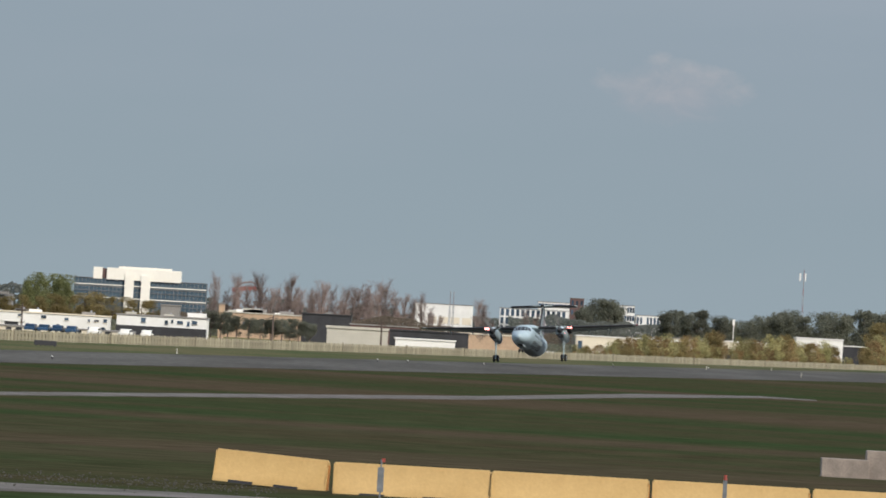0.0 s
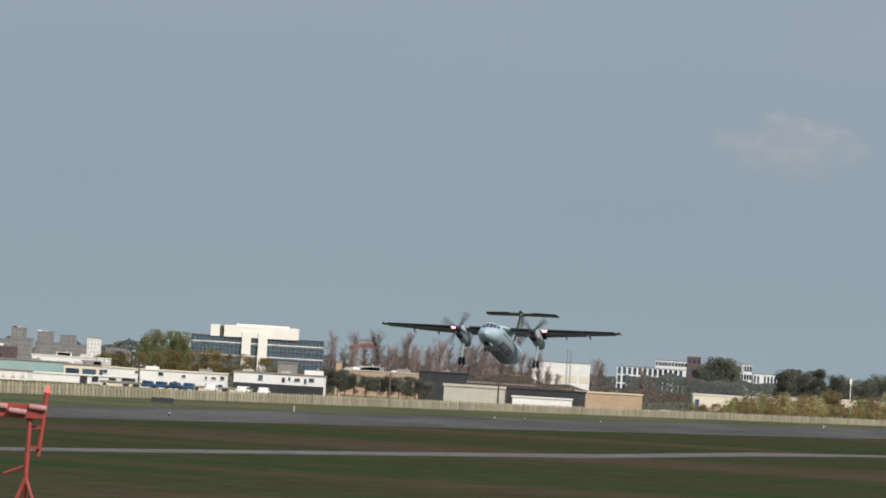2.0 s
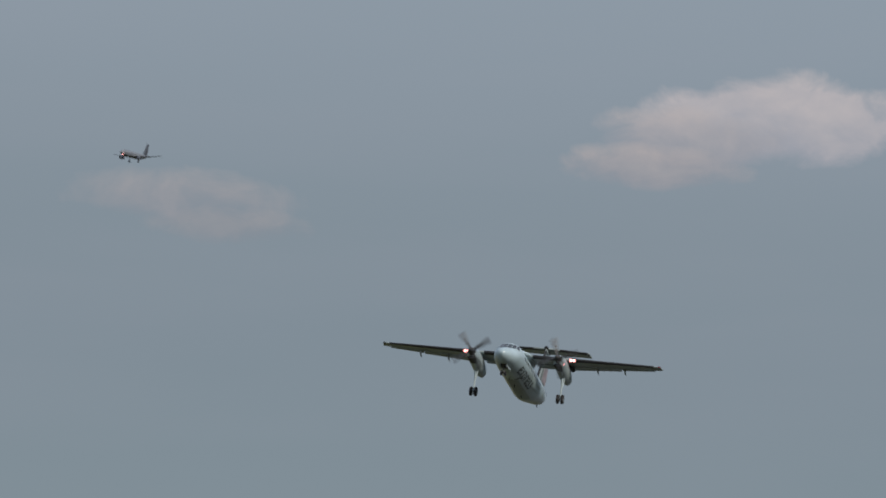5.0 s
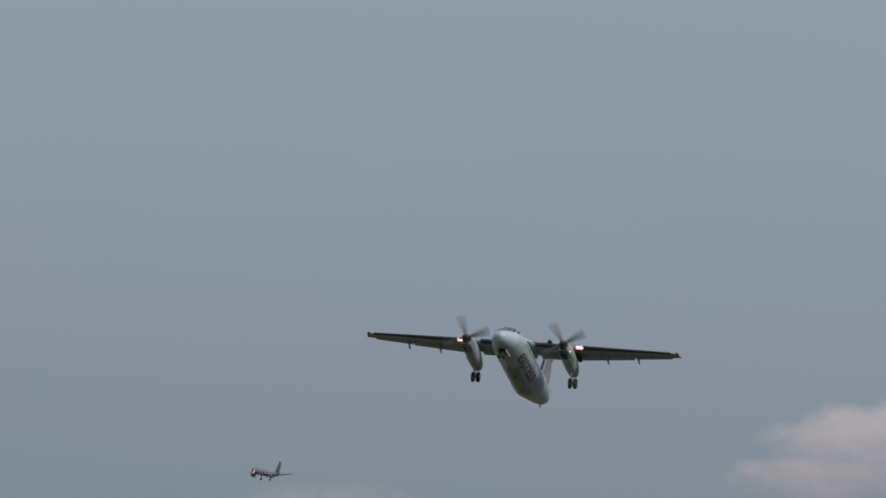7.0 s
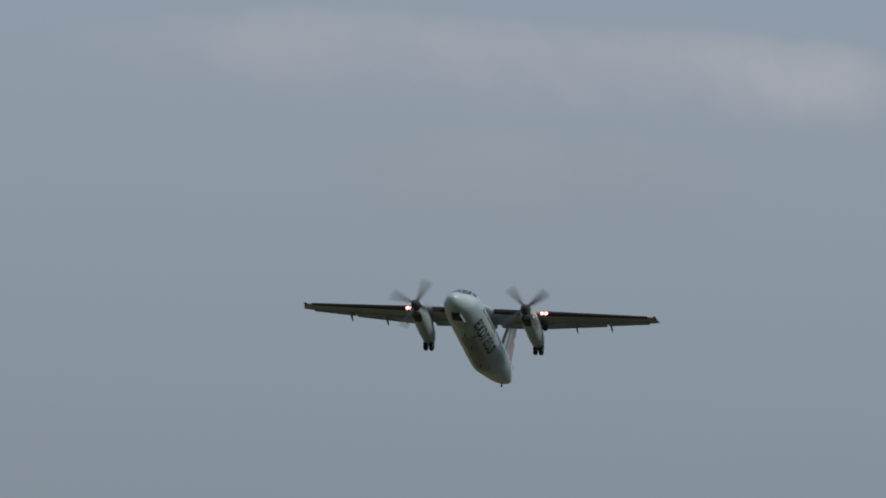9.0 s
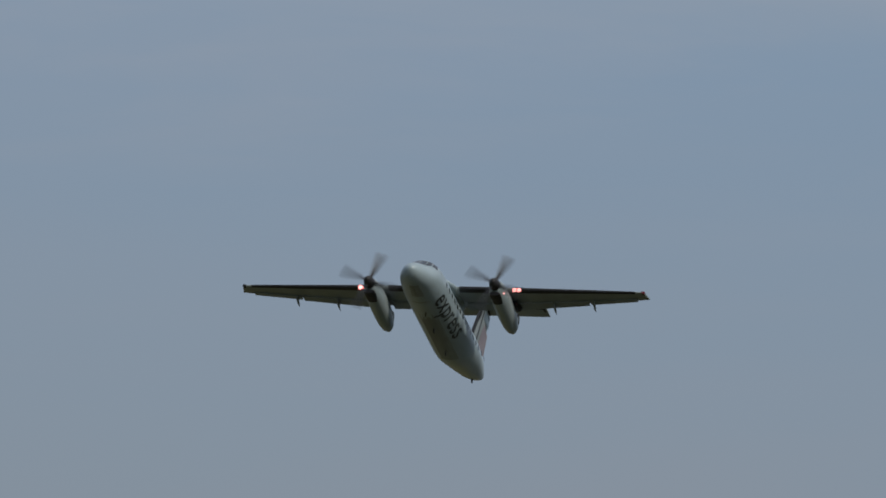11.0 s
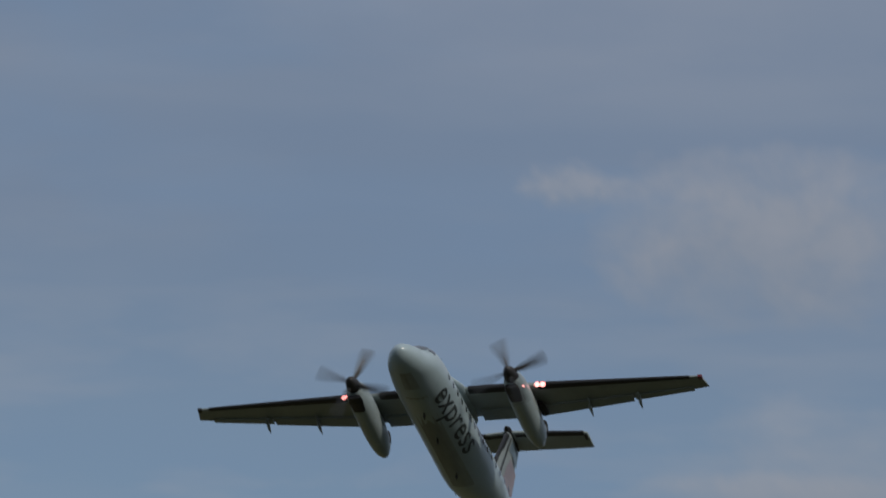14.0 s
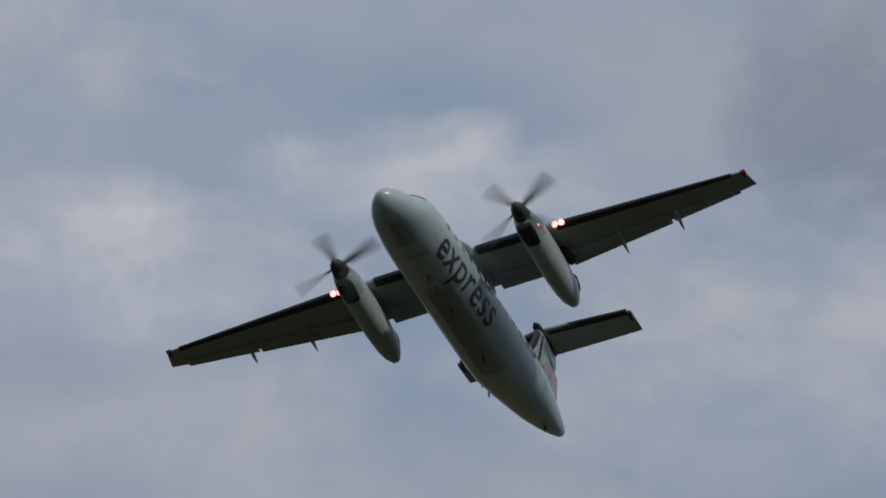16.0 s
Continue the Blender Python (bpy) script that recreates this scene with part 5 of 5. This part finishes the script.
GROVE = [  # kind, bearing, top, distance
    ('leafy0', -109.67, 12.63, 2600, 1.1),
    ('leafy0', -106.48, 12.62, 2620, 1.0),
    ('leafy0', -101.8, 12.36, 2580, 1.05),
    ('leafy0', -111.57, 10.33, 2590, 0.8),
    ('leafy0', -100.03, 11.14, 2560, 0.9),
    ('leafy3', -77.92, 7.02, 2100, 1.0),
    ('leafy3', -75.55, 7.47, 2120, 1.0),
    ('leafy4', -72.05, 6.89, 2110, 1.0),
    ('leafy3', -68.22, 6.7, 2100, 1.0),
    ('leafy4', -64.6, 6.35, 2080, 1.1),
    ('leafy4', -62.45, 6.5, 2090, 1.0),
    ('leafy3', -96.85, 5.48, 2150, 1.1),
    ('leafy4', -100.03, 5.55, 2150, 1.1),
    ('leafy3', -93.69, 5.91, 2150, 1.0),
    ('leafy3', -84.1, 6.54, 2100, 1.0),
    ('leafy4', -81.77, 6.62, 2120, 1.0),
    ('leafy3', -88.21, 5.84, 2110, 1.0),
    ('leafy1', -37.04, 4.79, 1560, 0.9),
    ('leafy1', -35.46, 4.52, 1560, 0.9),
    ('leafy2', -34.5, 4.77, 1570, 1.0),
    ('leafy1', -32.85, 4.11, 1560, 1.0),
    ('leafy1', -30.81, 3.86, 1560, 1.1),
    ('leafy1', -29.15, 3.78, 1570, 1.1),
    ('leafy1', -27.31, 3.97, 1560, 1.1),
    ('leafy1', -25.47, 3.98, 1560, 1.2),
    ('leafy2', -24.25, 4.24, 1570, 1.1),
    ('leafy1', -22.7, 3.95, 1560, 1.1),
    ('leafy1', -20.96, 3.5, 1570, 1.0),
    ('leafy1', 47.32, 13.55, 3000, 1.2),
    ('leafy1', 49.2, 15.64, 2950, 1.3),
    ('leafy2', 50.75, 16.05, 2940, 1.4),
    ('leafy1', 53.26, 14.85, 2960, 1.2),
    ('leafy2', 55.27, 13.2, 2950, 1.1),
    ('leafy1', 43.92, 12.11, 2900, 1.1),
    ('leafy1', 62.85, 12.16, 2600, 1.2),
    ('leafy2', 65.16, 12.79, 2620, 1.2),
    ('leafy1', 68.97, 12.06, 2610, 1.2),
    ('leafy2', 70.25, 13.01, 2580, 1.2),
    ('leafy2', 71.88, 12.98, 2600, 1.0),
    ('leafy1', 76.11, 11.53, 2600, 1.1),
    ('leafy1', 78.59, 11.07, 2610, 1.0),
    ('leafy1', 91.13, 12.5, 2700, 1.2),
    ('leafy2', 95.0, 13.07, 2720, 1.3),
    ('leafy1', 96.66, 13.62, 2700, 1.3),
    ('leafy1', 99.69, 14.61, 2710, 1.2),
    ('leafy2', 103.05, 13.5, 2700, 1.2),
    ('leafy1', 108.59, 14.49, 2720, 1.4),
    ('leafy1', 111.77, 14.64, 2700, 1.4),
    ('leafy2', 115.39, 14.54, 2710, 1.3),
    ('leafy2', 115.08, 15.75, 2600, 1.2),
    ('leafy2', 117.72, 15.15, 2610, 1.0),
    ('leafy1', 119.97, 13.42, 2600, 1.2),
    ('leafy1', 84.0, 10.75, 2600, 1.2),
    ('leafy1', 82.34, 10.36, 2620, 1.2),
    ('leafy1', 122.95, 15.12, 2600, 1.3),
    ('leafy1', 127.58, 14.77, 2600, 1.3),
    ('leafy3', 95.71, 10.32, 2071, 1.0),
    ('leafy1', -154.11, 8.81, 2300, 1.0),
    ('leafy1', -149.37, 7.73, 2250, 1.0),
    ('leafy2', -147.35, 7.13, 2240, 1.1),
    ('leafy1', -144.66, 6.17, 2230, 1.0),
    ('leafy3', -107.68, 5.47, 2300, 1.0),
    ('leafy3', -109.69, 4.95, 2300, 1.0)
]
for _key, _x, _z, _d, _wide in GROVE:
    _s = max(.35, _z / 10.0)
    if _d > 2500 and _key in ("leafy0", "leafy1", "leafy2"):
        _wide *= .74
    plant(_key, _x, _d, _s * _wide, 1 / _wide)

BUSHES = [  # place across, height, distance
    (22.41, 2.33, 1534),
    (24.25, 2.23, 1548),
    (26.52, 2.51, 1564),
    (28.93, 3.17, 1581),
    (30.75, 3.53, 1594),
    (32.72, 3.91, 1609),
    (34.47, 4.37, 1621),
    (36.33, 4.27, 1635),
    (38.4, 4.18, 1650),
    (40.26, 4.66, 1663),
    (42.47, 4.17, 1679),
    (44.64, 4.67, 1695),
    (46.88, 4.58, 1711),
    (48.86, 5.69, 1725),
    (50.42, 5.57, 1736),
    (56.03, 4.81, 1777),
    (57.73, 4.46, 1789),
    (59.62, 4.75, 1803),
    (63.84, 5.6, 1833),
    (65.86, 5.92, 1848),
    (67.96, 5.36, 1863),
    (70.15, 5.02, 1879),
    (72.58, 4.67, 1896),
    (75.06, 4.79, 1914),
    (77.46, 5.11, 1931),
    (79.95, 4.31, 1949),
    (81.72, 2.29, 1962),
    (85.12, 2.4, 1986),
    (90.46, 4.5, 2025),
    (92.64, 6.03, 2041),
    (94.92, 6.85, 2057),
    (96.38, 7.17, 2068),
    (99.93, 7.59, 2093),
    (54.92, 2.2, 1769),
    (61.82, 2.2, 1818),
]
for _k, (_x, _z, _d) in enumerate(BUSHES):
    _s = max(.5, _z / 3.6) * 1.15
    plant("bush%d" % (_k % 3), _x, _d, _s, 1.0, "autumn bushes by the fence")
    plant("bush%d" % ((_k + 1) % 3), _x + .9, _d + 7, _s * .85, 1.0, "autumn bushes by the fence")
    plant("bush%d" % ((_k * 2 + 2) % 3), _x - .4, _d - 5, _s * .58, 1.0, "autumn bushes by the fence")


# far woods that close the horizon
def make_woods(name, d, x0, x1, height, seed, mat, count, leaf):
    rng = random.Random(seed)
    verts, faces = [], []
    for _ in range(count):
        x = rng.uniform(x0, x1)
        top = height * (.62 + .38 * noise.noise(Vector((x * .045, seed, 0))) + .16 * noise.noise(Vector((x * .19, seed, 5))))
        z = top * (1 - rng.random() ** 1.6)
        p = Vector((x, d + rng.uniform(-14, 14), z))
        u1 = Vector((rng.gauss(0, 1), rng.gauss(0, .5), rng.gauss(0, 1))).normalized()
        u2 = u1.cross(Vector((0, 1, .2))).normalized()
        s = leaf * rng.uniform(.5, 1.3)
        k = len(verts)
        verts += [p + u1 * s, p + u2 * s * .7, p - u1 * s, p - u2 * s * .7]
        faces.append((k, k + 1, k + 2, k + 3))
    data = bpy.data.meshes.new(name)
    data.from_pydata([tuple(v) for v in verts], [], faces)
    data.materials.append(M[mat])
    tagged(new(name, data), "brown leafless thicket behind the low buildings" if mat == "thicket" else "distant dark wood closing the horizon", "wood", kind="stuff")


make_woods("far_wood", 4750, -420, 420, 16, 3, "leaf_wood", 40000, .8)
make_woods("mid_wood", 2850, 20.62, 165.09, 13.25, 7, "leaf_wood", 40000, .28)
make_woods("thicket", 2300, -62.0, 32.0, 6.6, 8, "thicket", 22000, .20)
make_woods("hedge", 1780, -110, 42, 3.2, 9, "leaf_dark", 14000, .24)


# loose stones and torn turf along the road
def make_rubble():
    rng = random.Random(21)
    bm = bmesh.new()
    for _ in range(800):
        x = rng.uniform(-13.5, -3.6)
        y = 229 + rng.gauss(0, 4.0)
        r = rng.uniform(.008, .032)
        made = bmesh.ops.create_icosphere(bm, subdivisions=1, radius=r, matrix=pose(x, y, r * .3))
        for v in made["verts"]:
            v.co += Vector((rng.uniform(-1, 1), rng.uniform(-1, 1), rng.uniform(-1, 1))) * r * .3
    tagged(mesh_ob("rubble", bm, "stone"), "loose stones and broken turf by the road", "stones", kind="stuff")


make_rubble()


def motions():
    walk(turboprop, [(t, pose(x, y, z, bank, -up, head - 90)) for t, x, y, z, head, up, bank in FLIGHT])
    walk(airliner, [(t, pose(x, y, z, 0, -3, -90 - 22)) for t, x, y, z in JET])
    for leg, rows in zip(gear, (GEAR_ROWS, GEAR_ROWS, NOSE_ROWS)):
        walk(leg, [(t, Matrix.Translation(leg.location.copy()) @ pose(0, 0, 0, 0, a, 0)) for t, a in rows])
    for door, way in zip(bay_doors, (1, -1)):
        walk(door, [(t, Matrix.Translation(door.location.copy()) @ pose(0, 0, 0, way * a, 0, 0)) for t, a in ((0, 85), (9.3, 85), (10.6, 0), (16, 0))])
    for hub, phase in zip(props, PHASES):
        place, rows, total = hub.location.copy(), [], 0.0
        times = sorted(phase)
        for t0, t1 in zip(times, times[1:]):
            n = frame(t1) - frame(t0)
            want = (phase[t1] - phase[t0]) % 90
            gain = want + 90 * round((78 * n - want) / 90)
            for k in range(n):
                rows.append((t0 + k / FPS, total + gain * k / n))
            total += gain
        rows.append((times[-1], total))
        walk(hub, [(t, Matrix.Translation(place) @ pose(0, 0, 0, phase[times[0]] + a, 0, 0)) for t, a in rows])


GEAR_ROWS = [(0, 0), (5.0, 0), (6.0, 35), (6.8, 64), (7.0, 68), (7.5, 72), (8.0, 76), (8.5, 79), (9.0, 82), (9.2, 84), (10.2, 106), (16, 106)]
NOSE_ROWS = [(0, 0), (5.6, 0), (7.0, -26), (8.0, -50), (9.0, -105), (9.8, -140), (16, -140)]
PHASES = [  # port and starboard propeller: seconds, blade angle
    {0: 9, 2: 43, 3: 74, 4: 30, 4.5: 16, 7: 33, 7.5: 31, 8: 37, 8.5: 35, 9: 42, 11.5: 72, 12: 73, 12.5: 84, 13: 12, 13.5: 13, 14: 24, 14.5: 42, 15: 46, 15.5: 44, 16: 40},
    {0: 29, 2: 63, 3: 54, 4: 37, 4.5: 42, 7: 21, 7.5: 17, 8: 28, 8.5: 39, 9: 70, 11.5: 70, 12: 79, 12.5: 2, 13: 38, 13.5: 51, 14: 69, 14.5: 77, 15: 82, 15.5: 2, 16: 21},
]
motions()
